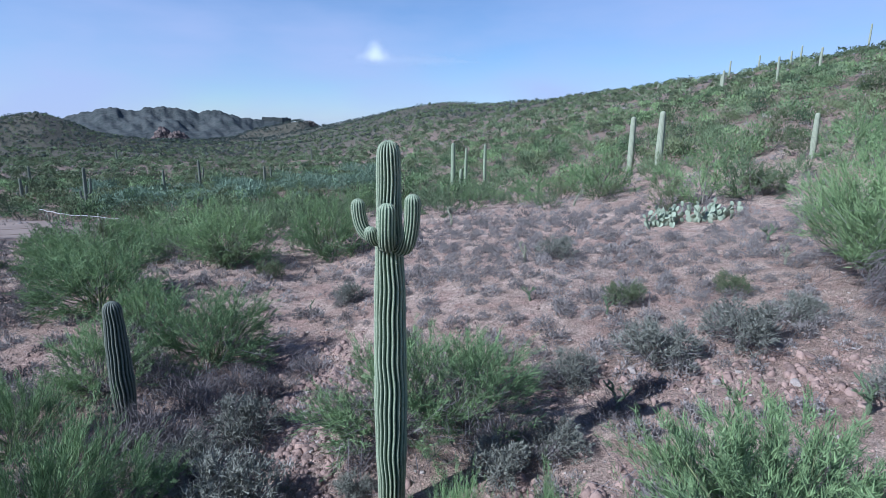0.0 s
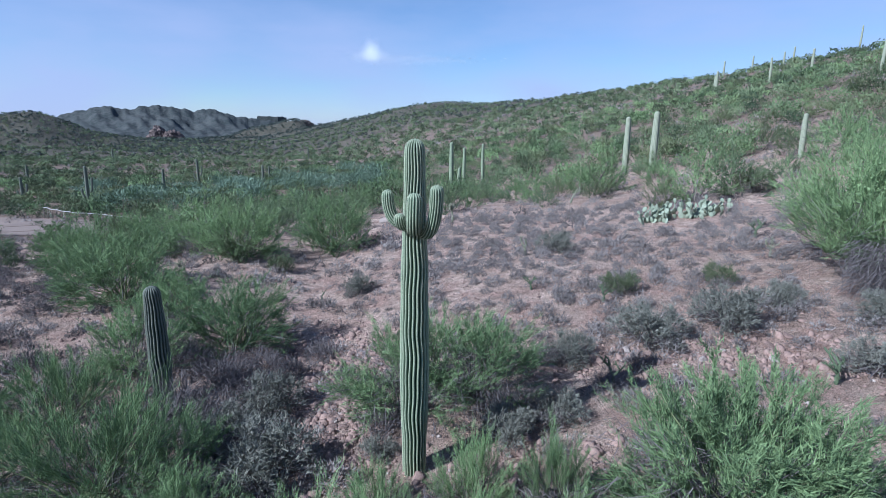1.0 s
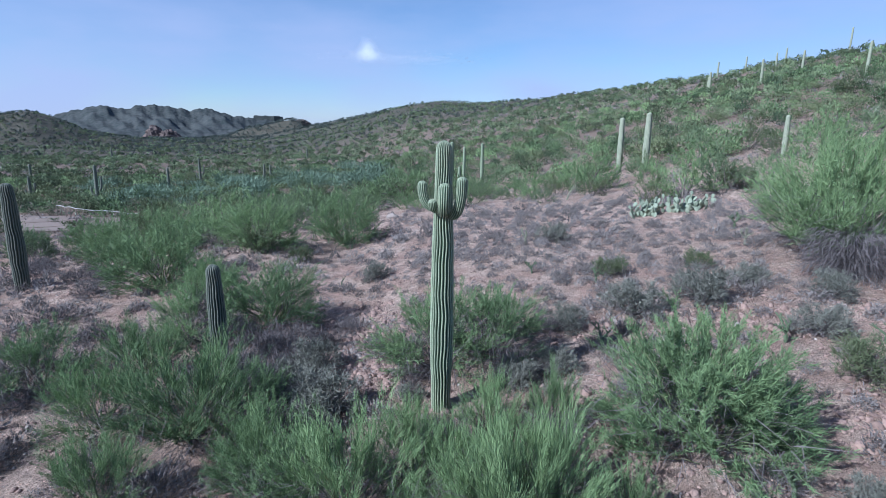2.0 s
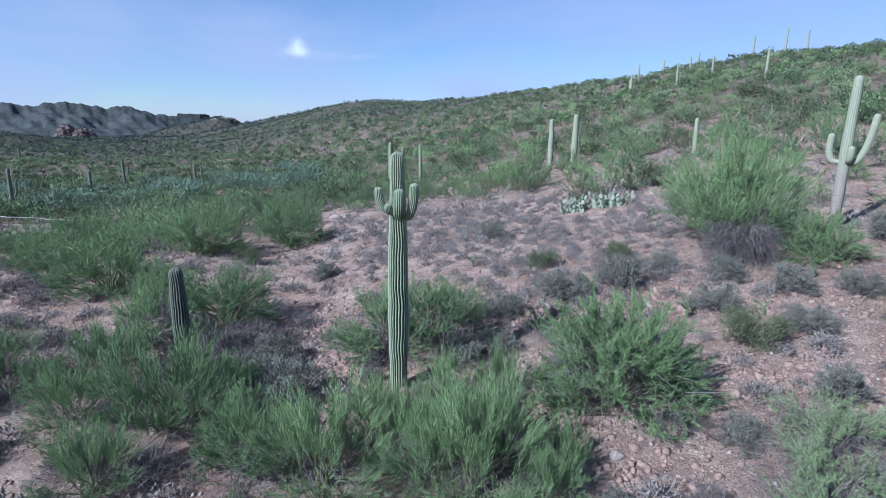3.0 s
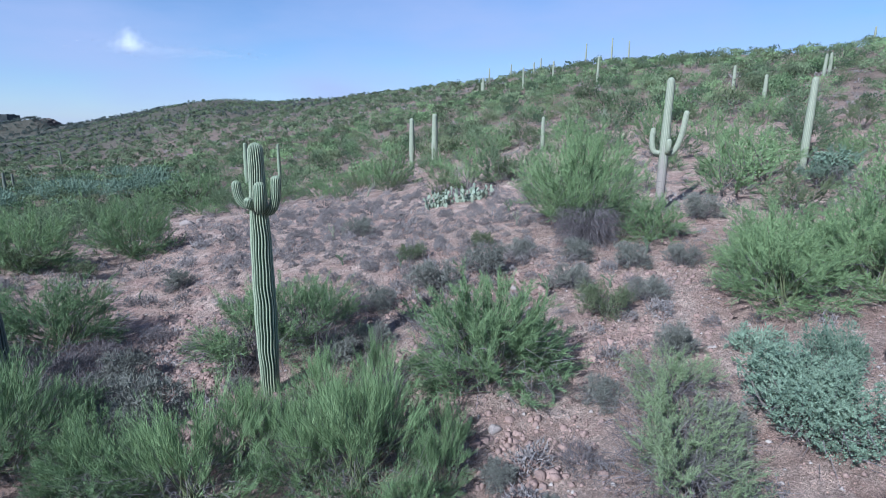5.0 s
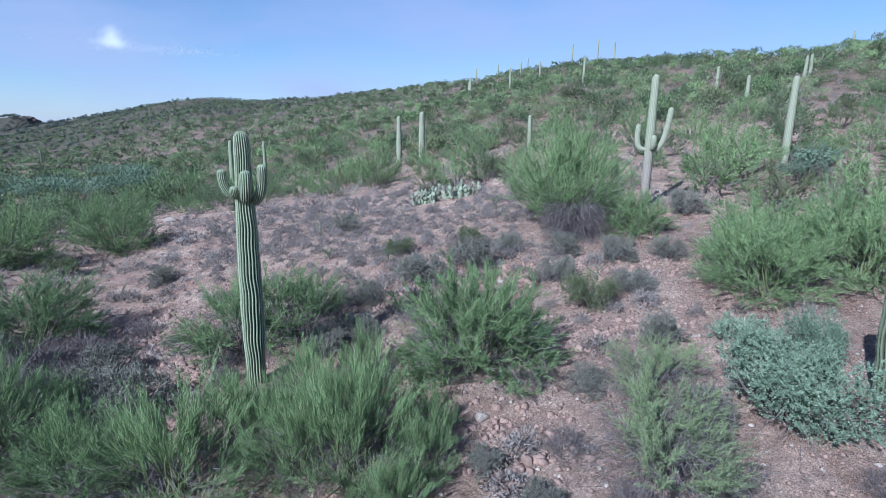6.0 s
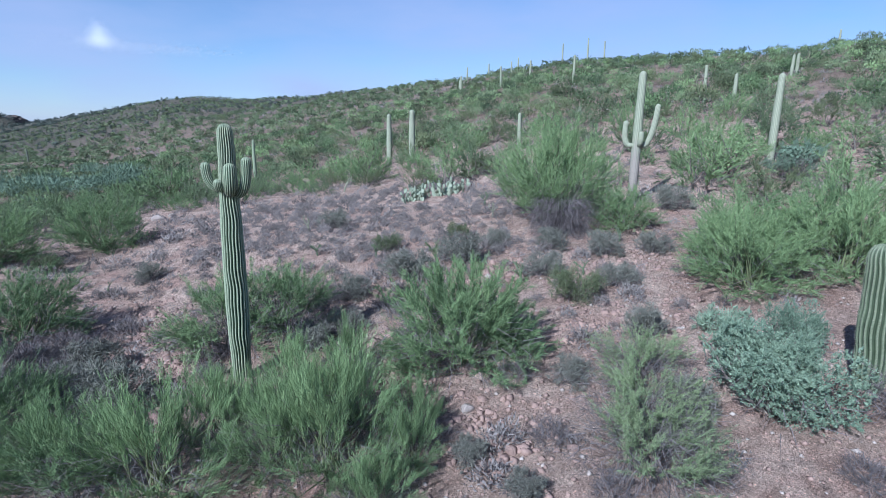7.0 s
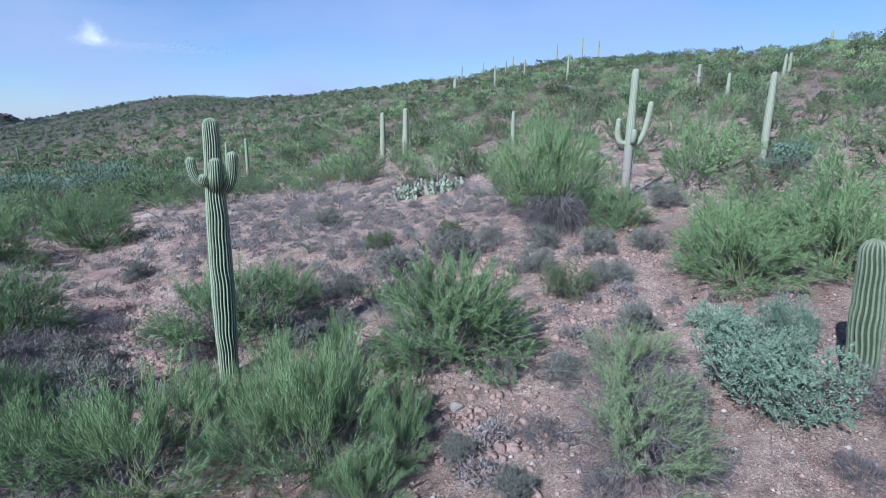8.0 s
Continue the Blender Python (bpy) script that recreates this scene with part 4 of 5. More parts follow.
# bursage mounds: four forms, copied
def bursage_proto(v):
    ob = thing("bursage", on_ground(3.6 + 1.1 * v, 6.4 + 0.7 * v), "low grey-brown bursage mound on gravel", "shrub", "bursage mounds")
    part_mesh("crown", mesh_of("crown", *mound(60 + v, 520, 0.66, 0.40, 0.072, 0.025), M_BURSAGE), ob)
    tagged(part_mesh("dead_brush", mesh_of("dead_brush", *dead_skirt(64 + v, 50, 0.7, 0.2, 0.008), M_DEADWOOD), ob, "bleached bare twigs"), kind="stuff")
    protos["bursage%d" % v] = ob


for v in range(4):
    bursage_proto(v)


def shrubby(x, y):
    """How thickly green shrubs cover a place: sparse on the open gravel slope, dense in the valley and on the hill."""
    open_slope = smooth(-7, 0, x) * smooth(21, 14, x - 0.15 * y) * smooth(32, 22, y) * smooth(-3, 2, y)
    left_flat = smooth(-6, -9, x) * smooth(16, 8, y) * smooth(-26, -20, x)
    fore = smooth(2, -3, y) * smooth(18, 14, np.abs(x))
    pad = np.exp(-((((x + 36) / 15) ** 2 + ((y - 36) / 11) ** 2) ** 2))
    az, r = np.degrees(np.arctan2(x, y + 10)), np.hypot(x, y + 10)
    sight = smooth(-45, -42, az) * smooth(-27, -31, az) * smooth(30, 35, r) * smooth(66, 58, r)
    open_slope = np.maximum(open_slope, sight)
    return np.clip(1 - 1.3 * np.maximum(np.maximum(open_slope, left_flat), np.maximum(pad, fore)), 0, 1)


TAKEN = [(12.2, 7.0, 1.9), (11.1, 5.0, 1.0)] + [(x, y, 1.2 * s) for _, x, y, s, _ in NEAR] + [(4.5, -6.1, 0.9), (0, 0, 0.6), (0.6, 2.0, 1.5), (4.2, -2.0, 1.5), (-1.3, -3.0, 1.2), (7.15, -5.9, 1.4), (8.95, -6.3, 0.5), (11, 17, 1.8), (-5.4, 2.8, 0.4), (8.9, -3.5, 0.6)]


def free(x, y, room):
    if ((x + 41) / 16) ** 2 + ((y - 37) / 8.5) ** 2 < 1:
        return False
    return all((x - a) ** 2 + (y - b) ** 2 > (room + c) ** 2 for a, b, c in TAKEN)


# open slope: mounds spaced as they grow
rng = random.Random(8)
count = 0
tries = 0
while count < 300 and tries < 12000:
    tries += 1
    x, y = (rng.uniform(-1, 14), rng.uniform(4, 23)) if tries % 4 else (rng.uniform(-2, 10), rng.uniform(-6, 5))
    keep = float(shrubby(x, y)) < 0.35 and math.hypot(x, y + 10.5) > 3.5
    dense = 1.0 if (x > -1 and y > 3) else 0.75
    if keep and rng.random() < dense and free(x, y, 0.36):
        TAKEN.append((x, y, 0.30))
        size = rng.uniform(0.6, 1.25)
        shrub("bursage%d" % rng.randrange(4), on_ground(x, y, rng.uniform(0, 360), size, size * rng.uniform(0.8, 1.1)))
        count += 1

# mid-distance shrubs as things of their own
for v, (mat, bark) in enumerate(((M_PALO, M_GREENBARK), (M_PALO_DIMMED, M_BARK), (M_PALO, M_BARK), (M_CREOSOTE, M_BARK))):
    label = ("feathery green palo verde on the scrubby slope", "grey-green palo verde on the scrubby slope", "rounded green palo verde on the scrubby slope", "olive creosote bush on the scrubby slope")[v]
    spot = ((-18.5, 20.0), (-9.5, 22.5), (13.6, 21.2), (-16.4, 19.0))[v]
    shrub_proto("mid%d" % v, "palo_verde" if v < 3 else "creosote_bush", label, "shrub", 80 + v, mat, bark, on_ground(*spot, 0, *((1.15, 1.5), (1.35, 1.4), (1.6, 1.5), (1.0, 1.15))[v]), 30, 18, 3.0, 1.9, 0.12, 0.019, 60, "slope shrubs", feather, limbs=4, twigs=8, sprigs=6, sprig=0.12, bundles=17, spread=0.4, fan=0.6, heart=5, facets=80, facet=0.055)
for key, x, y, size in (("mid2", -3.4, 38.5, 1.4), ("mid1", 15.5, 20.5, 1.2), ("mid3", 11.9, 21.2, 0.9)):
    shrub(key, on_ground(x, y, x * 31, size))
    TAKEN.append((x, y, 1.3 * size))
rng = random.Random(21)
count = tries = 0
while count < 150 and tries < 20000:
    tries += 1
    r, a = math.sqrt(rng.uniform(17 ** 2, 52 ** 2)), radians(rng.uniform(-48, 70))
    if math.sin(a) < 0.1 and r < 29:
        continue
    x, y = r * math.sin(a), r * math.cos(a) - 10
    if rng.random() < float(shrubby(x, y)) and free(x, y, 1.45 if x > 0 else 1.2):
        size = rng.choice((0.45, 0.6, 0.7, 0.85, 1.0, 1.15, 1.3))
        TAKEN.append((x, y, 0.95 * size))
        shrub("mid%d" % rng.choice((0, 0, 1, 1, 2, 2, 3)), on_ground(x, y, rng.uniform(0, 360), size, size * rng.uniform(0.75, 1.05)))
        count += 1


# ---- scrub too far or too thick to count


def tuft(seed, n, size, tall, blade, thick, flat=0.5, heart=1, lumps=3, fill=0):
    rng = np.random.default_rng(seed)
    d = unit(rng.normal(size=(n, 3)) + np.array([0, 0, 0.5]))
    d[:, 2] = np.abs(d[:, 2])
    root = d * np.array([size / 2, size / 2, tall * 0.75]) * rng.uniform(0.45, 1.0, (n, 1)) * (1 + 0.25 * np.sin(3 * np.arctan2(d[:, 1], d[:, 0]) + seed))[:, None]
    way = unit(d + np.array([0, 0, 0.7]) + rng.normal(size=(n, 3)) * flat)
    fringe = blades(root, way, blade * rng.uniform(0.6, 1.3, n), thick * rng.uniform(0.6, 1.4, n), rng, 0.4)[0]
    hearts = []
    for _ in range(lumps):
        a, off = rng.uniform(0, 6.28), rng.uniform(0.05, 0.24) * size
        rad = size * rng.uniform(0.24, 0.34)
        hearts.append(core(rng, np.array([math.cos(a) * off, math.sin(a) * off, tall * rng.uniform(0.25, 0.4)]), np.array([rad, rad, tall * rng.uniform(0.35, 0.5)]), heart, thick * 2.5))
    if fill:
        spots_at = np.array([[math.cos(a) * size * 0.16, math.sin(a) * size * 0.16, tall * 0.32] for a in (0.3, 2.2, 4.5)])
        hearts.append(filling(rng, fill, spots_at, np.array([[size * 0.34, size * 0.34, tall * 0.5]] * 3), blade * 0.7, thick * 1.8))
    return np.concatenate([fringe] + hearts)


def scatter(name, label, places, templates, sizes, mat, seed):
    """One mesh of many turned and scaled tufts."""
    rng = np.random.default_rng(seed)
    n = len(places)
    which = rng.integers(0, len(templates), n)
    turn, talls = rng.uniform(0, 6.28, n), rng.uniform(0.75, 1.15, n)
    z = height(places[:, 0], places[:, 1]) - 0.05
    out, tones = [], []
    own = rng.normal(size=n) * 0.38
    for k, tpl in enumerate(templates):
        sel = np.where(which == k)[0]
        c, s = np.cos(turn[sel])[:, None], np.sin(turn[sel])[:, None]
        x = (tpl[None, :, 0] * c - tpl[None, :, 1] * s) * sizes[sel][:, None] + places[sel, 0][:, None]
        y = (tpl[None, :, 0] * s + tpl[None, :, 1] * c) * sizes[sel][:, None] + places[sel, 1][:, None]
        zz = tpl[None, :, 2] * (sizes * talls)[sel][:, None] + z[sel][:, None]
        out.append(np.stack([x, y, zz], -1).reshape(-1, 3))
        tones.append(np.repeat(own[sel], len(tpl)))
    v = np.concatenate(out)
    ob = new(name, mesh_of(name, v, np.arange(len(v)).reshape(-1, 3), mat))
    ob.data.attributes.new("tone", "FLOAT", "POINT").data.foreach_set("value", np.concatenate(tones).astype(np.float32))
    return tagged(ob, label, "scrub", kind="stuff")


def spots(seed, n, r0, r1, a0, a1, thin=True):
    rng = np.random.default_rng(seed)
    r, a = np.sqrt(rng.uniform(r0 ** 2, r1 ** 2, n)), np.radians(rng.uniform(a0, a1, n))
    x, y = r * np.sin(a), r * np.cos(a) - 10
    keep = r < table(np.degrees(a), CREST_R) * 1.12
    if thin:
        keep &= rng.uniform(size=n) < 0.12 + 0.88 * shrubby(x, y) * (0.7 + 0.4 * smooth(-0.5, 0.6, periodic(4.4, x, y, 23)))
    return np.stack([x, y], 1)[keep], rng


def size_of(rng, n, a, b):
    return a + (b - a) * rng.uniform(size=n) ** 1.6


GREENS = ((M_PALO_DIMMED, 0), (M_PALO, 1), (M_CREOSOTE, 2))
mid_tufts = [clump(100 + k, 8, 14, 0.15, 3.1, 2.0, 230, 0.22, 0.1) for k in range(5)]
slope_tufts = [clump(105 + k, 6, 9, 0.24, 3.0, 1.9, 84, 0.3, 0.17) for k in range(5)]
near_far_tufts = [clump(110 + k, 4, 15, 0.42, 3.0, 1.9, 0, 0.6, 0.2) for k in range(5)]
far_tufts = [clump(120 + k, 2, 15, 0.6, 3.0, 1.9, 0, 0.7, 0.3) for k in range(6)]
for mat, k in GREENS:
    p, g = spots(200 + k, 420, 48, 90, -49, 72)
    scatter("hillside_scrub", "green desert scrub thinly covering the hillside", p, mid_tufts, size_of(g, len(p), 0.4, 1.35), mat, 210 + k)
    p, g = spots(203 + k, 1000, 90, 150, -49, 72)
    scatter("hillside_scrub", "green desert scrub covering the upper hillside", p, slope_tufts, size_of(g, len(p), 0.45, 1.35), mat, 213 + k)
    # farther out only the darker greens: the bushes' dimness lies in their colour
    mat = (M_PALO_DIMMED, M_CREOSOTE, M_PALO_DIMMED)[k]
    p, g = spots(225 + k, 2600, 150, 320, -49, 72)
    scatter("distant_scrub", "dull green scrub dotting the middle slopes", p, near_far_tufts, size_of(g, len(p), 0.45, 1.4), mat, 235 + k)
    p, g = spots(220 + k, 6500, 320, 720, -49, 72)
    scatter("distant_scrub", "dull green scrub dotting the far slopes", p, far_tufts, size_of(g, len(p), 0.6, 1.6), (M_CREOSOTE, M_RANGE, M_PALO_DIMMED)[k], 230 + k)
    p, g = spots(240 + k, 1700, 640, 1000, -49, -4)
    scatter("mountain_scrub", "dark scrub on the far range", p, far_tufts, size_of(g, len(p), 1.0, 2.2), M_RANGE, 250 + k)
p, g = spots(245, 2600, 470, 720, -49, -22)
scatter("distant_scrub", "dark scrub covering the outlying hill", p, far_tufts, size_of(g, len(p), 0.7, 1.8), M_RANGE, 246)
p, g = spots(247, 900, 780, 960, -24, -13)
scatter("distant_scrub", "dark scrub covering the ridge by the butte", p, far_tufts, size_of(g, len(p), 0.8, 2.0), M_RANGE, 248)
p, g = spots(270, 190, 72, 120, -34, -6)
scatter("valley_scrub", "blue-green bushes filling the valley floor", p, mid_tufts, size_of(g, len(p), 0.8, 1.9), M_TEAL, 271)
p, g = spots(272, 520, 45, 165, -49, -12)
scatter("valley_scrub", "dark olive bushes filling the valley floor", p, slope_tufts, size_of(g, len(p), 0.6, 1.4), M_CREOSOTE, 273)
MOUNDS = []
for k in range(4):
    MOUNDS.append(np.concatenate([mound(70 + k, 170, 0.6, 0.34, 0.085, 0.03)[0], dead_skirt(70 + k, 14, 0.6, 0.2, 0.008)[0]]))
p, g = spots(259, 520, 4, 26, -50, 72, False)
p = p[[free(x, y, 0.0) for x, y in p]]
scatter("bursage_scrub", "small grey-brown twiggy mounds and dry litter on the gravel", p, MOUNDS, size_of(g, len(p), 0.3, 0.9), M_BURSAGE, 260)
box = np.random.default_rng(77)
p = np.concatenate([np.stack([box.uniform(-36, -16, 380), box.uniform(11, 33, 380)], 1), np.stack([box.uniform(-12, -1.5, 330), box.uniform(-5.5, 4.5, 330)], 1), np.stack([box.uniform(-19, -2, 430), box.uniform(4, 18, 430)], 1)])
p = p[[free(x, y, 0.05) for x, y in p]]
scatter("bursage_scrub", "grey twiggy brush covering the gravel beside the wash", p, MOUNDS, size_of(box, len(p), 0.5, 1.4), M_BURSAGE, 267)
g = np.random.default_rng(88)
gx, gy = np.meshgrid(np.arange(-3, 16, 0.6), np.arange(3, 26, 0.66))
p = np.stack([gx.ravel(), gy.ravel()], 1) + g.uniform(-0.28, 0.28, (gx.size, 2))
p = p[(shrubby(p[:, 0], p[:, 1]) < 0.5) & (g.uniform(size=len(p)) < 0.5 + 0.35 * periodic(2.6, p[:, 0], p[:, 1], 4.5))]
p = p[[free(x, y, -0.05) for x, y in p]]
scatter("bursage_scrub", "small grey bursage mounds growing close on the gravel slope", p, MOUNDS, size_of(g, len(p), 0.45, 1.05), M_BURSAGE, 89)
p, g = spots(261, 1500, 22, 60, -49, 72, False)
p = p[[free(x, y, 0.1) for x, y in p]]
small_tufts = [mound(160 + k, 110, 0.75, 0.44, 0.1, 0.045)[0] for k in range(4)]
scatter("bursage_scrub", "small grey bursage mounds between the bushes", p, small_tufts, size_of(g, len(p), 0.7, 1.5), M_BURSAGE, 262)
p, g = spots(268, 2200, 150, 330, -49, 72, False)
scatter("distant_scrub", "grey low scrub on the middle slopes", p, [tuft(190 + k, 8, 1.6, 0.7, 0.35, 0.2, 0.8, 1, 0, 16) for k in range(4)], size_of(g, len(p), 0.8, 1.7), M_BURSAGE, 269)
p, g = spots(265, 1200, 330, 700, -49, 72, False)
scatter("distant_scrub", "grey low scrub on the far slopes", p, [tuft(180 + k, 4, 2.4, 0.9, 0.5, 0.4, 0.8, 1, 1)[:48] for k in range(4)], size_of(g, len(p), 0.8, 2.0), M_BURSAGE, 266)
p, g = spots(263, 3400, 50, 190, -49, 72, False)
scatter("bursage_scrub", "grey bursage dotting the hillside gravel", p, [tuft(170 + k, 10, 0.9, 0.5, 0.22, 0.08, 0.8, 1, 0, 14) for k in range(4)], size_of(g, len(p), 0.8, 1.8), M_BURSAGE, 264)

# ---- cacti other than saguaros


def pad_mesh(seed):
    """One flat, rounded, slightly bent pad standing on its narrow end."""
    rng = random.Random(seed)
    bm = bmesh.new()
    bmesh.ops.create_uvsphere(bm, u_segments=12, v_segments=8, radius=1)
    wide = rng.uniform(0.36, 0.44)
    for v in bm.verts:
        z = v.co.z
        v.co = Vector((v.co.x * wide * (1.0 + 0.16 * z), v.co.y * 0.07 + 0.05 * z * z, 0.5 + 0.5 * z))
    me = bpy.data.meshes.new("pad")
    bm.to_mesh(me)
    bm.free()
    me.polygons.foreach_set("use_smooth", np.ones(len(me.polygons), bool))
    me.materials.append(M_PAD)
    return me


PADS = [pad_mesh(s) for s in range(4)]


def prickly_pear(x, y, wide, stacks, seed, label):
    rng = random.Random(seed)
    p = thing("prickly_pear", on_ground(x, y), label, "cactus", "prickly pears")
    for _ in range(stacks):
        px, py = rng.gauss(0, wide * 0.27), rng.gauss(0, wide * 0.16)
        gz = ground_z(x + px, y + py) - ground_z(x, y)
        at = Vector((px, py, gz))
        lean = Vector((rng.gauss(0, 0.35), rng.gauss(0, 0.35), 1)).normalized()
        turn = rng.uniform(-70, 70)
        for level in range(rng.choice((1, 2, 3, 3, 4))):
            size = rng.uniform(0.23, 0.34) * (1 - 0.08 * level)
            for fork in range(1 if level == 0 else rng.choice((1, 1, 2))):
                d = (lean + Vector((rng.gauss(0, 0.35), rng.gauss(0, 0.35), 0.2)) * (1 if level else 0.3)).normalized()
                q = d.to_track_quat("Z", "Y").to_matrix().to_4x4()
                ob = new("pad", PADS[rng.randrange(4)])
                ob.parent = p
                ob.matrix_basis = Matrix.Translation(at) @ q @ pose(0, 0, 0, 0, 0, turn + rng.uniform(-40, 40)) @ Matrix.Diagonal((size, size, size, 1))
            at = at + d * size * 0.92
            lean = d
    return p


prickly_pear(10.2, 17.4, 2.0, 34, 1, "pale grey-green prickly pear clump on the slope")
prickly_pear(12.1, 16.9, 1.6, 40, 2, "tall pale grey-green prickly pear clump under a palo verde")
prickly_pear(-41, 47.5, 3.0, 12, 3, "prickly pear clump beside the fence")
prickly_pear(-27, 38.5, 2.0, 10, 4, "prickly pear clump at the end of the fence")
prickly_pear(-34, 45.0, 2.4, 9, 5, "low prickly pear clump beside the fence")


def joint_mesh(mat, seed):
    """A knobbly cholla joint, one long, with short spines."""
    rng = np.random.default_rng(seed)
    bm = bmesh.new()
    bmesh.ops.create_uvsphere(bm, u_segments=8, v_segments=7, radius=1)
    for v in bm.verts:
        k = 0.13 * (1 + 0.14 * math.sin(9 * v.co.z + 4 * math.atan2(v.co.y, v.co.x)))
        v.co = Vector((v.co.x * k, v.co.y * k, 0.5 + 0.52 * v.co.z))
    for _ in range(70):
        a, z = rng.uniform(0, 6.28), rng.uniform(0.05, 0.98)
        c = Vector((math.cos(a) * 0.11, math.sin(a) * 0.11, z))
        o = Vector((math.cos(a), math.sin(a), rng.normal() * 0.5)).normalized()
        side = o.cross(Vector((0, 0, 1))).normalized() * 0.018
        bm.faces.new([bm.verts.new(c - side), bm.verts.new(c + side), bm.verts.new(c + o * 0.17)])
    me = bpy.data.meshes.new("joint")
    bm.to_mesh(me)
    bm.free()
    me.materials.append(mat)
    return me


JOINTS = {"pale": joint_mesh(M_CHOLLA, 3), "green": joint_mesh(M_CHOLLA_DARK, 4)}


def cholla(x, y, tall, seed, label, tone="pale", spread=0.8, droop=0.0):
    rng = random.Random(seed)
    c = thing("cholla", on_ground(x, y, sink=0.02), label, "cactus", "cholla cacti")

    def grow(at, way, length, level):
        ob = new("joint", JOINTS[tone])
        ob.parent = c
        thick = length * (1.0 if level else 1.1)
        ob.matrix_basis = Matrix.Translation(at) @ way.to_track_quat("Z", "Y").to_matrix().to_4x4() @ Matrix.Diagonal((thick, thick, length, 1))
        if level < 3:
            for _ in range(rng.choice((2, 3)) if level < 2 else rng.choice((1, 2))):
                d = (way + Vector((rng.gauss(0, spread), rng.gauss(0, spread), rng.uniform(0.0, 0.6) - droop))).normalized()
                if (at + way * length * 0.9).z + d.z * length * 0.7 > 0.02:
                    grow(at + way * length * 0.93, d, length * rng.uniform(0.62, 0.85), level + 1)

    grow(Vector((0, 0, 0)), Vector((rng.gauss(0, 0.1), rng.gauss(0, 0.1), 1)).normalized(), tall * 0.36, 0)
    return c


for n, (x, y, tall, tone, spread, label) in enumerate((
    (3.3, 11.7, 0.95, "pale", 0.7, "straw-coloured cholla on open gravel"), (2.9, 7.5, 0.55, "green", 1.0, "low green cholla among bursage"), (0.7, 22.5, 1.35, "pale", 0.7, "tall straw-coloured cholla on the slope"),
    (8.5, 27.6, 1.3, "pale", 0.6, "thin dry cholla on the slope"), (10.7, 9.3, 0.8, "pale", 0.8, "bright spiny cholla beside a palo verde"), (11.9, 12.3, 0.85, "green", 0.9, "green cholla at the edge of the gravel"),
    (3.6, 1.9, 0.75, "green", 1.0, "dark green cholla in the saguaro's shade"), (7.3, 1.4, 0.7, "green", 1.1, "spreading green cholla on red gravel"), (4.6, -3.2, 0.6, "green", 0.9, "small bent green cholla on bare ground"),
    (8.0, -4.05, 0.42, "green", 1.5, "fallen cholla joints lying on bare ground"), (11.85, 2.75, 0.55, "green", 0.5, "stubby green cholla on the slope"), (-3.9, 10.5, 0.5, "green", 0.8, "dark dead cholla stub on gravel"),
    (-1.6, 3.0, 0.6, "pale", 1.1, "pale low cholla in the rocky wash"), (-9.5, 12.4, 0.9, "pale", 0.9, "pale cholla below the palo verdes"), (4.6, 6.2, 0.6, "green", 1.0, "spiny green cholla among grey bushes"), (9.0, 0.9, 0.6, "green", 1.0, "low green cholla at the path's edge"),
)):
    cholla(x, y, tall, 300 + n, label, tone, spread)

# ---- rocks


def rock_mesh(seed, mat):
    rng = random.Random(seed)
    bm = bmesh.new()
    bmesh.ops.create_icosphere(bm, subdivisions=2, radius=0.5)
    squash = (rng.uniform(0.8, 1.2), rng.uniform(0.7, 1.0), rng.uniform(0.5, 0.75))
    cuts = [(Vector((rng.gauss(0, 1), rng.gauss(0, 1), rng.gauss(0.2, 0.8))).normalized(), rng.uniform(0.27, 0.42)) for _ in range(7)]
    for v in bm.verts:
        for nrm, d in cuts:
            over = v.co.dot(nrm) - d
            if over > 0:
                v.co -= nrm * over
        v.co *= 1 + 0.06 * noise.noise(v.co * 5 + Vector((seed, 0, 0)))
        v.co = Vector((v.co.x * squash[0], v.co.y * squash[1], v.co.z * squash[2]))
    me = bpy.data.meshes.new("rock")
    bm.to_mesh(me)
    bm.free()
    me.materials.append(mat)
    return me


ROCKS = [rock_mesh(s, M_ROCK) for s in range(5)] + [rock_mesh(9, M_PALEROCK), rock_mesh(10, M_PALEROCK)]


def rock(x, y, size, kind, turn, label):
    ob = new("rock", ROCKS[kind])
    ob.matrix_basis = pose(x, y, ground_z(x, y) + size * 0.08, 0, 0, turn) @ Matrix.Scale(size, 4)
    return tagged(ob, label, "rock", "loose rocks")


rock(3.35, -3.4, 0.32, 5, 20, "pale loose rock on bare ground")
rock(-2.9, 6.8, 0.30, 6, 70, "pale loose rock in the wash")
rock(-3.4, 25.7, 1.0, 5, 10, "large pale boulder on the slope")
rock(-2.7, 26.4, 0.7, 6, 80, "pale boulder on the slope")
rock(10.4, 0.7, 0.38, 0, 15, "rounded red-grey rock on the slope")
rng = random.Random(77)
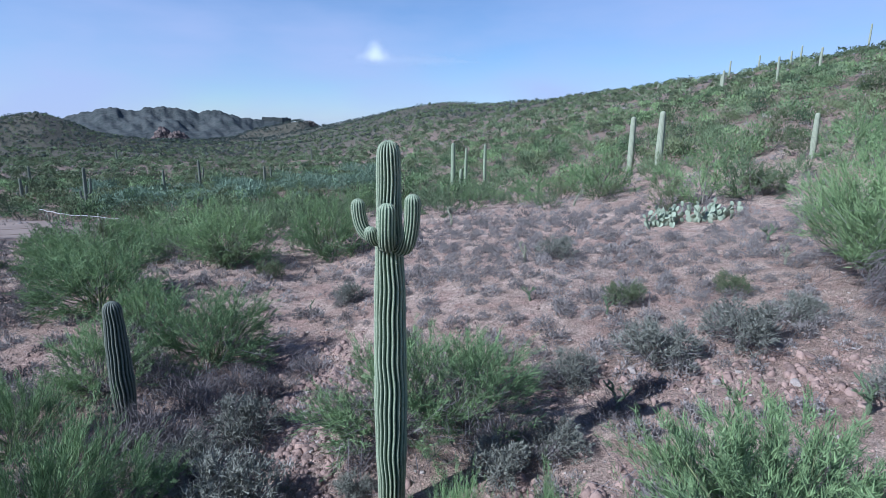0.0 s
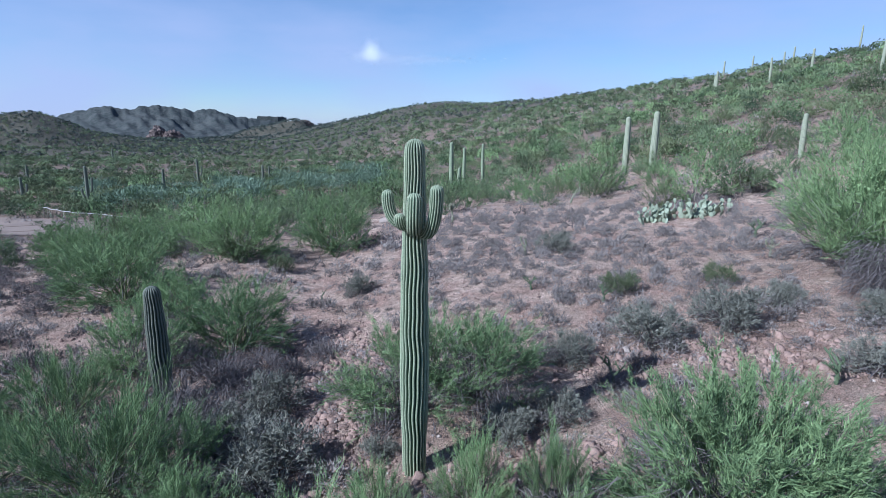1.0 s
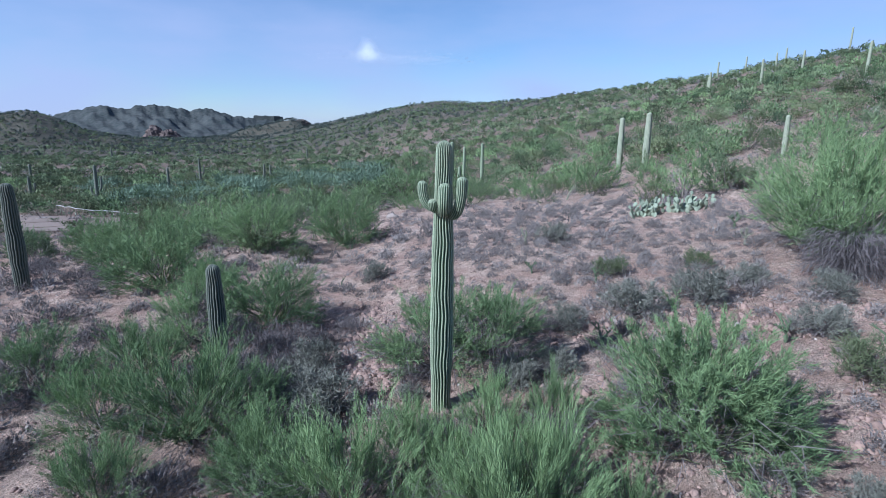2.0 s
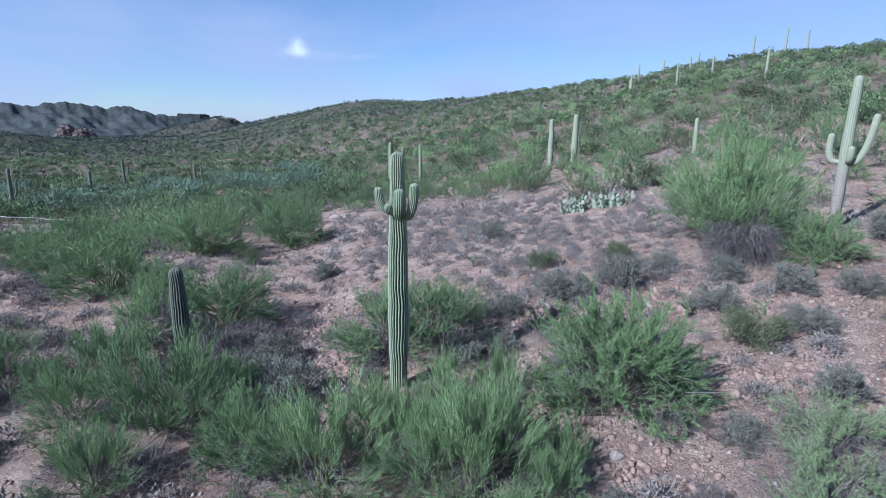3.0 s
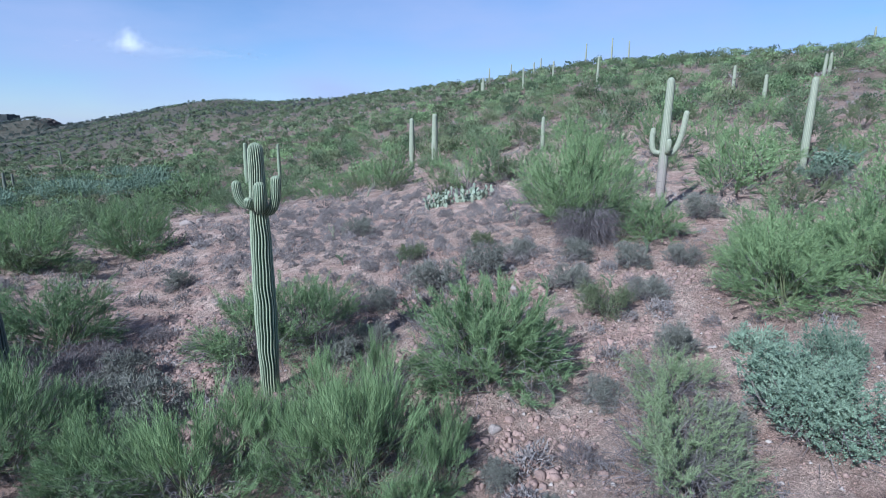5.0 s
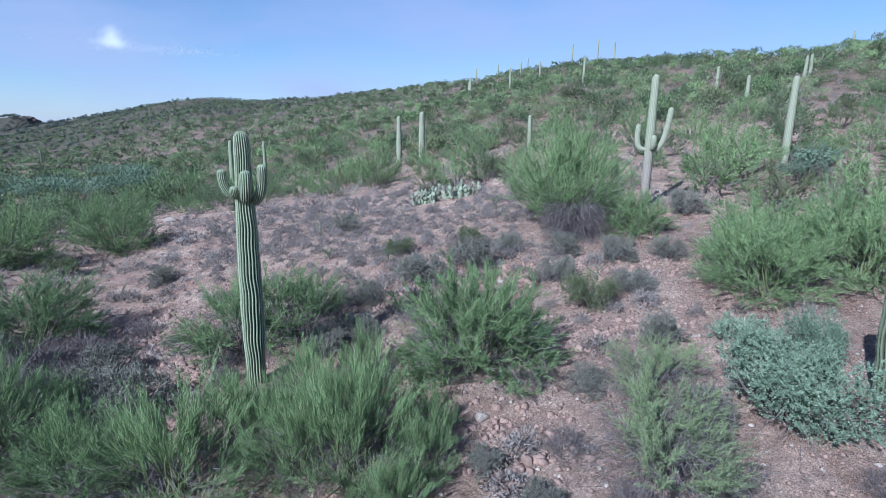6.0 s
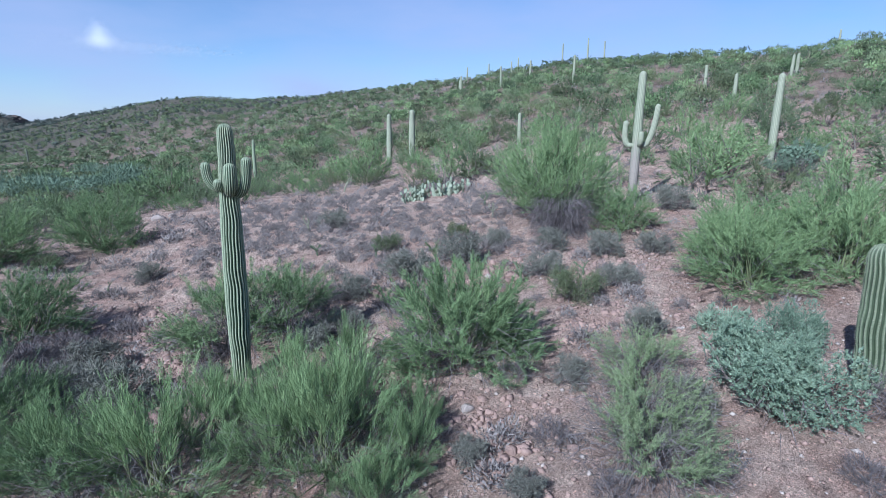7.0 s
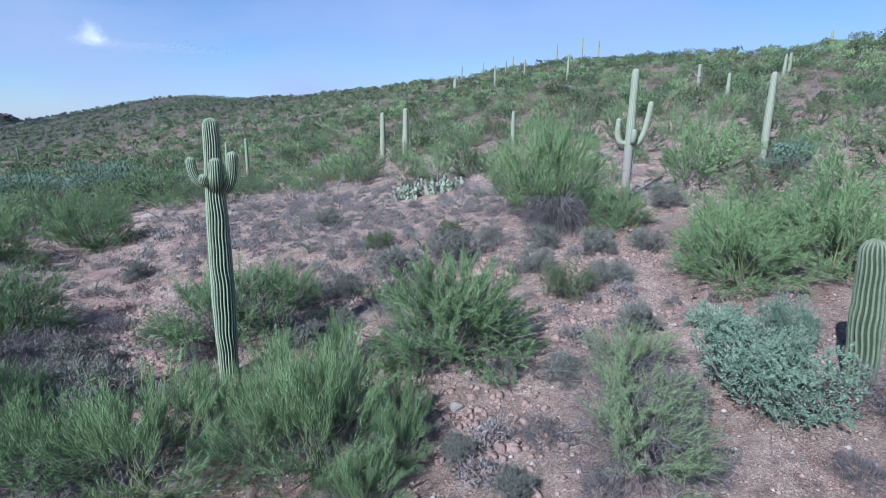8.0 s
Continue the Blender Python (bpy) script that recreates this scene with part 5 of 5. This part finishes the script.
for cx, cy, sx, sy, n, big in ((-1.9, 3.0, 0.6, 1.2, 210, 0.2), (2.4, -0.6, 1.0, 0.6, 45, 0.18), (5.8, 2.8, 1.8, 0.5, 80, 0.22), (7.4, -2.2, 0.9, 0.6, 26, 0.2), (-4.4, -3.2, 1.2, 0.7, 12, 0.25), (2.2, -2.4, 0.5, 0.6, 8, 0.16), (8.6, 0.2, 1.8, 0.7, 8, 0.22)):
    for _ in range(n):
        x, y = rng.gauss(cx, sx), rng.gauss(cy, sy)
        rock(x, y, rng.uniform(0.35, 1.25) * big, rng.choice((0, 1, 2, 3, 4, 0, 1, 2, 3, 4, 6)), rng.uniform(0, 360), "angular red-brown rock in the stony wash")


def pebbles():
    g = np.random.default_rng(91)
    n = 18000
    r, a = 3 + 21 * g.uniform(size=n) ** 0.9, np.radians(g.uniform(-50, 72, n))
    x, y = r * np.sin(a), r * np.cos(a) - 10
    size = 0.014 + 0.06 * g.uniform(size=n) ** 5
    octa = np.array([(1, 0, 0), (0, 1, 0), (-1, 0, 0), (0, -1, 0), (0, 0, 0.7), (0, 0, -0.5)], float)
    tri = np.array([(0, 1, 4), (1, 2, 4), (2, 3, 4), (3, 0, 4), (1, 0, 5), (2, 1, 5), (3, 2, 5), (0, 3, 5)])
    v = octa[None] * (size[:, None, None] * g.uniform(0.6, 1.3, (n, 6, 1)))
    t = g.uniform(0, 6.28, n)
    c, s = np.cos(t)[:, None], np.sin(t)[:, None]
    v = np.stack([v[..., 0] * c - v[..., 1] * s, v[..., 0] * s + v[..., 1] * c, v[..., 2]], -1)
    v += np.stack([x, y, height(x, y) + size * 0.2], 1)[:, None]
    f = (tri[None] + 6 * np.arange(n)[:, None, None]).reshape(-1, 3)
    for k, mat in ((0, M_ROCK), (1, M_PALEROCK)):
        sel = np.arange(n) % 4 == 3 if k else np.arange(n) % 4 != 3
        vs = v[sel].reshape(-1, 3)
        fs = (tri[None] + 6 * np.arange(sel.sum())[:, None, None]).reshape(-1, 3)
        tagged(new("pebbles", mesh_of("pebbles", vs, fs, mat)), "pale pebbles strewn over the gravel" if k else "red-brown pebbles strewn over the gravel", "gravel", kind="stuff")


pebbles()


def rubble():
    """Angular broken stone lying close in the washes and on the worn banks."""
    g = np.random.default_rng(93)
    beds = ((-1.9, 3.4, 0.65, 1.5, 1300), (-1.5, 0.9, 0.7, 0.8, 450), (2.6, -0.7, 1.1, 0.7, 500), (6.0, 2.7, 2.0, 0.6, 600), (7.3, -2.1, 1.1, 0.8, 420), (2.4, -2.3, 0.45, 0.8, 300), (3.4, -4.2, 0.6, 0.8, 260), (10.2, 0.7, 1.4, 0.8, 300), (-2.7, 5.8, 0.9, 1.2, 350))
    x = np.concatenate([g.normal(cx, sx, n) for cx, cy, sx, sy, n in beds])
    y = np.concatenate([g.normal(cy, sy, n) for cx, cy, sx, sy, n in beds])
    n = len(x)
    size = 0.022 + 0.085 * g.uniform(size=n) ** 3
    ring = np.arange(5) * 1.2566
    low = np.stack([np.cos(ring), np.sin(ring), np.full(5, -0.3)], 1)
    top = np.stack([np.cos(ring) * 0.72, np.sin(ring) * 0.72, np.full(5, 0.55)], 1)
    block = np.concatenate([low, top, [(0, 0, 0.68)]])
    k = np.arange(5)
    side = np.concatenate([np.stack([k, (k + 1) % 5, (k + 1) % 5 + 5], 1), np.stack([k, (k + 1) % 5 + 5, k + 5], 1), np.stack([k + 5, (k + 1) % 5 + 5, np.full(5, 10)], 1)])
    v = block[None] * (size[:, None, None] * g.uniform(0.65, 1.35, (n, 11, 1)) * g.uniform(0.6, 1.3, (n, 1, 3)))
    t, tip = g.uniform(0, 6.28, n), g.normal(size=n) * 0.35
    c, s_, ct, st = np.cos(t)[:, None], np.sin(t)[:, None], np.cos(tip)[:, None], np.sin(tip)[:, None]
    v = np.stack([v[..., 0] * ct + v[..., 2] * st, v[..., 1], v[..., 2] * ct - v[..., 0] * st], -1)
    v = np.stack([v[..., 0] * c - v[..., 1] * s_, v[..., 0] * s_ + v[..., 1] * c, v[..., 2]], -1)
    v += np.stack([x, y, height(x, y) + size * 0.15], 1)[:, None]
    f = (side[None] + 11 * np.arange(n)[:, None, None]).reshape(-1, 3)
    tagged(new("rubble", mesh_of("rubble", v.reshape(-1, 3), f, M_ROCK)), "broken angular red-brown stone covering the washes", "gravel", kind="stuff")


rubble()

# ---- clearing and fences in the valley


def clearing():
    bm = bmesh.new()
    n = 48
    rings = []
    for k in range(9):
        row = []
        for s in range(n):
            a = 2 * math.pi * s / n
            rr = (k / 8) * (1 + 0.08 * math.sin(3 * a + 1) + 0.05 * math.sin(7 * a))
            x, y = -42 + 17 * rr * math.cos(a), 37.5 + 8.5 * rr * math.sin(a)
            row.append(bm.verts.new((x, y, ground_z(x, y) + 0.05)))
        rings.append(row)
    for k in range(8):
        for s in range(n):
            q = (rings[k][s], rings[k + 1][s], rings[k + 1][(s + 1) % n], rings[k][(s + 1) % n])
            if k:
                bm.faces.new(q)
            elif s == 0:
                pass
    bm.faces.new(rings[1])
    me = bpy.data.meshes.new("dirt_clearing")
    bm.to_mesh(me)
    bm.free()
    me.materials.append(M_DIRT)
    tagged(new("dirt_clearing", me), "bare packed dirt clearing in the valley", "ground", kind="structure")


clearing()


def rod(a, b, r0, r1, sides=6):
    pts = np.array([[a, b]], float)
    return tubes((pts, np.array([[r0, r1]])), sides)


def fence(points, label, spacing, post_h, post_r, rail):
    """Posts along a line, a top pipe or strands of wire between them."""
    f = thing("fence", Matrix.Identity(4), label, "fence")
    places = []
    for (ax, ay), (bx, by) in zip(points, points[1:]):
        n = max(1, round(math.hypot(bx - ax, by - ay) / spacing))
        places += [(ax + (bx - ax) * k / n, ay + (by - ay) * k / n) for k in range(n)]
    places.append(points[-1])
    tops = []
    for n, (x, y) in enumerate(places):
        z = ground_z(x, y)
        h = post_h * (1 + 0.05 * math.sin(n * 2.7))
        part_mesh("post", mesh_of("post", *rod((x, y, z - 0.1), (x + 0.04 * math.sin(n), y, z + h), post_r, post_r * 0.8), M_WOODPOST), f)
        tops.append((x, y, z + h))
    t = np.array([tops])
    if rail:
        part_mesh("top_pipe", mesh_of("top_pipe", *tubes((t, np.full(t.shape[:2], 0.035)), 6), M_PIPE), f, "pale pipe along the fence tops")
    for k in ((0.3, 0.6, 0.85) if rail else (0.35, 0.65, 0.95)):
        w = t - np.array([0, 0, post_h * (1 - k)])
        part_mesh("wire", mesh_of("wire", *tubes((w, np.full(w.shape[:2], 0.012)), 4), M_WIRE), f)
    return f


fence([(-41, 46.5), (-37.5, 43.5), (-33.5, 40.5), (-29.5, 40.2), (-26, 37.4), (-23.6, 34.5)], "low fence with a sagging pale pipe along its posts", 1.5, 1.1, 0.05, True)
fence([(-46, 21.5), (-31, 26.5), (-26.5, 28.6)], "old barbed-wire fence with thin wooden posts", 4.0, 1.2, 0.05, False)

# ---- far range: cliff, mesa, cloud


def cliff(x, y, wide, tall, seed, mat, label):
    rng = random.Random(seed)
    bm = bmesh.new()
    bmesh.ops.create_icosphere(bm, subdivisions=4, radius=1)
    for v in bm.verts:
        n = noise.fractal(v.co * 2.2 + Vector((seed, 0, 0)), 0.8, 2.2, 5)
        up = v.co.z
        v.co = Vector((v.co.x * wide * (1 - 0.35 * max(up, 0)), v.co.y * wide * 0.7, up * tall)) * (1 + 0.3 * n)
    me = bpy.data.meshes.new("rock_cliff")
    bm.to_mesh(me)
    bm.free()
    me.materials.append(mat)
    ob = new("rock_cliff", me)
    ob.matrix_basis = pose(x, y, max(ground_z(x, y), -11), 0, 0, rng.uniform(0, 90))
    return tagged(ob, label, "cliff")


cliff(-228, 858, 13, 7, 7, M_BUTTE, "dark craggy butte on the horizon")
cliff(-437, 808, 15, 14, 3, M_CLIFF, "bare red-brown rock cliff on the far range")
cliff(-414, 806, 14, 9, 4, M_CLIFF, "low red-brown rock outcrop on the far range")


def mountain_range():
    """The far mountains: one ridge with peaks and saddles, spurs and gullies running down its near side."""
    at = (-62, -50, -42, -37, -35.5, -33, -32.1, -30.2, -27.8, -25.1, -23.5, -20.9, -18.9, -16.7, -14.3, -12)
    rise = (1.3, 1.0, 0.5, 0.3, 0.68, 1.5, 1.62, 1.45, 1.95, 1.4, 1.62, 0.95, 0.7, 0.3, -0.4, -1.5)
    az, u = np.arange(-62, -11.9, 0.16), np.linspace(0, 1.7, 56)
    a, v = np.meshgrid(az, u)
    r = 860 + 440 * v
    x, y = r * np.sin(np.radians(a)), r * np.cos(np.radians(a)) - 10
    one, two = a + 5.0 * v, a - 3.5 * v
    spur = 0.5 + 0.26 * np.sin(one * 0.9 + 0.9 * np.sin(two * 0.31)) + 0.16 * np.sin(two * 1.7 + 1.1 * np.sin(one * 0.5)) + 0.1 * np.sin(one * 3.7 + two)
    crest = 1300 * np.tan(np.radians(np.interp(a, at, rise))) + 27 + 1.2 * np.sin(a * 5.1) + 0.8 * np.sin(a * 11.7 + 1)
    shape = np.where(v < 1, np.clip(v, 0, 1) ** 0.9, 1 - 0.9 * (v - 1))
    cutting = 1 - 0.5 * (1 - spur) * np.clip(4 * v * (1 - v), 0, 1) ** 0.8
    z = -22 + crest * shape * cutting + 1.6 * periodic(1.4, x, y, 70) + 1.0 * periodic(2.7, x, y, 31)
    n, k = len(az), len(u)
    i, j = np.meshgrid(np.arange(k - 1), np.arange(n - 1), indexing="ij")
    q = np.stack([i * n + j, i * n + j + 1, (i + 1) * n + j + 1, (i + 1) * n + j], -1).reshape(-1, 4)
    me = mesh_of("mountain_range", np.stack([x, y, z], -1).reshape(-1, 3), q, M_MOUNTAIN, True)
    tagged(new("mountain_range", me), "dark scrubby mountain ridge with gullies on the horizon", "mountain", kind="structure")


mountain_range()


def mesa():
    bm = bmesh.new()
    bmesh.ops.create_cube(bm, size=1)
    bmesh.ops.subdivide_edges(bm, edges=bm.edges[:], cuts=6, use_grid_fill=True)
    for v in bm.verts:
        n = noise.fractal(v.co * 4, 0.8, 2.2, 4)
        s = 1 - 0.2 * (v.co.z + 0.5)
        v.co = Vector((v.co.x * 135 * s, v.co.y * 200 * s, v.co.z * 150 + 6 * n))
    me = bpy.data.meshes.new("mesa")
    bm.to_mesh(me)
    bm.free()
    me.materials.append(M_MOUNTAIN)
    ob = new("mesa", me)
    ob.matrix_basis = pose(-965, 2978, -18)
    tagged(ob, "flat-topped mesa on the horizon", "mesa")


mesa()


def cloud():
    """A small heap of vapour: thousands of droplets' worth of tiny facets, thick in the middle and thinning out to wisps."""
    g = np.random.default_rng(14)
    heap = g.normal(size=(1900, 3)) * np.array([17, 14, 19]) + np.array([4, 0, 52])
    foot = g.normal(size=(2600, 3)) * np.array([34, 14, 12]) + np.array([4, 0, 26])
    wisp = g.normal(size=(1900, 3)) * np.array([150, 20, 11]) + np.array([170, 0, 14])
    c = np.concatenate([heap, foot, wisp])
    n = len(c)
    e = unit(g.normal(size=(n, 3, 3))) * g.uniform(1.2, 2.6, (n, 1, 1))
    me = mesh_of("cloud", (c[:, None] + e).reshape(-1, 3), np.arange(3 * n).reshape(-1, 3), M_CLOUD)
    ob = new("cloud", me)
    ob.matrix_basis = pose(-414, 2900, 338) @ Matrix.Diagonal((1.2, 1.2, 1.25, 1))
    ob.visible_shadow = False
    tagged(ob, "small white cumulus cloud above the hills", "cloud", kind="structure")


cloud()
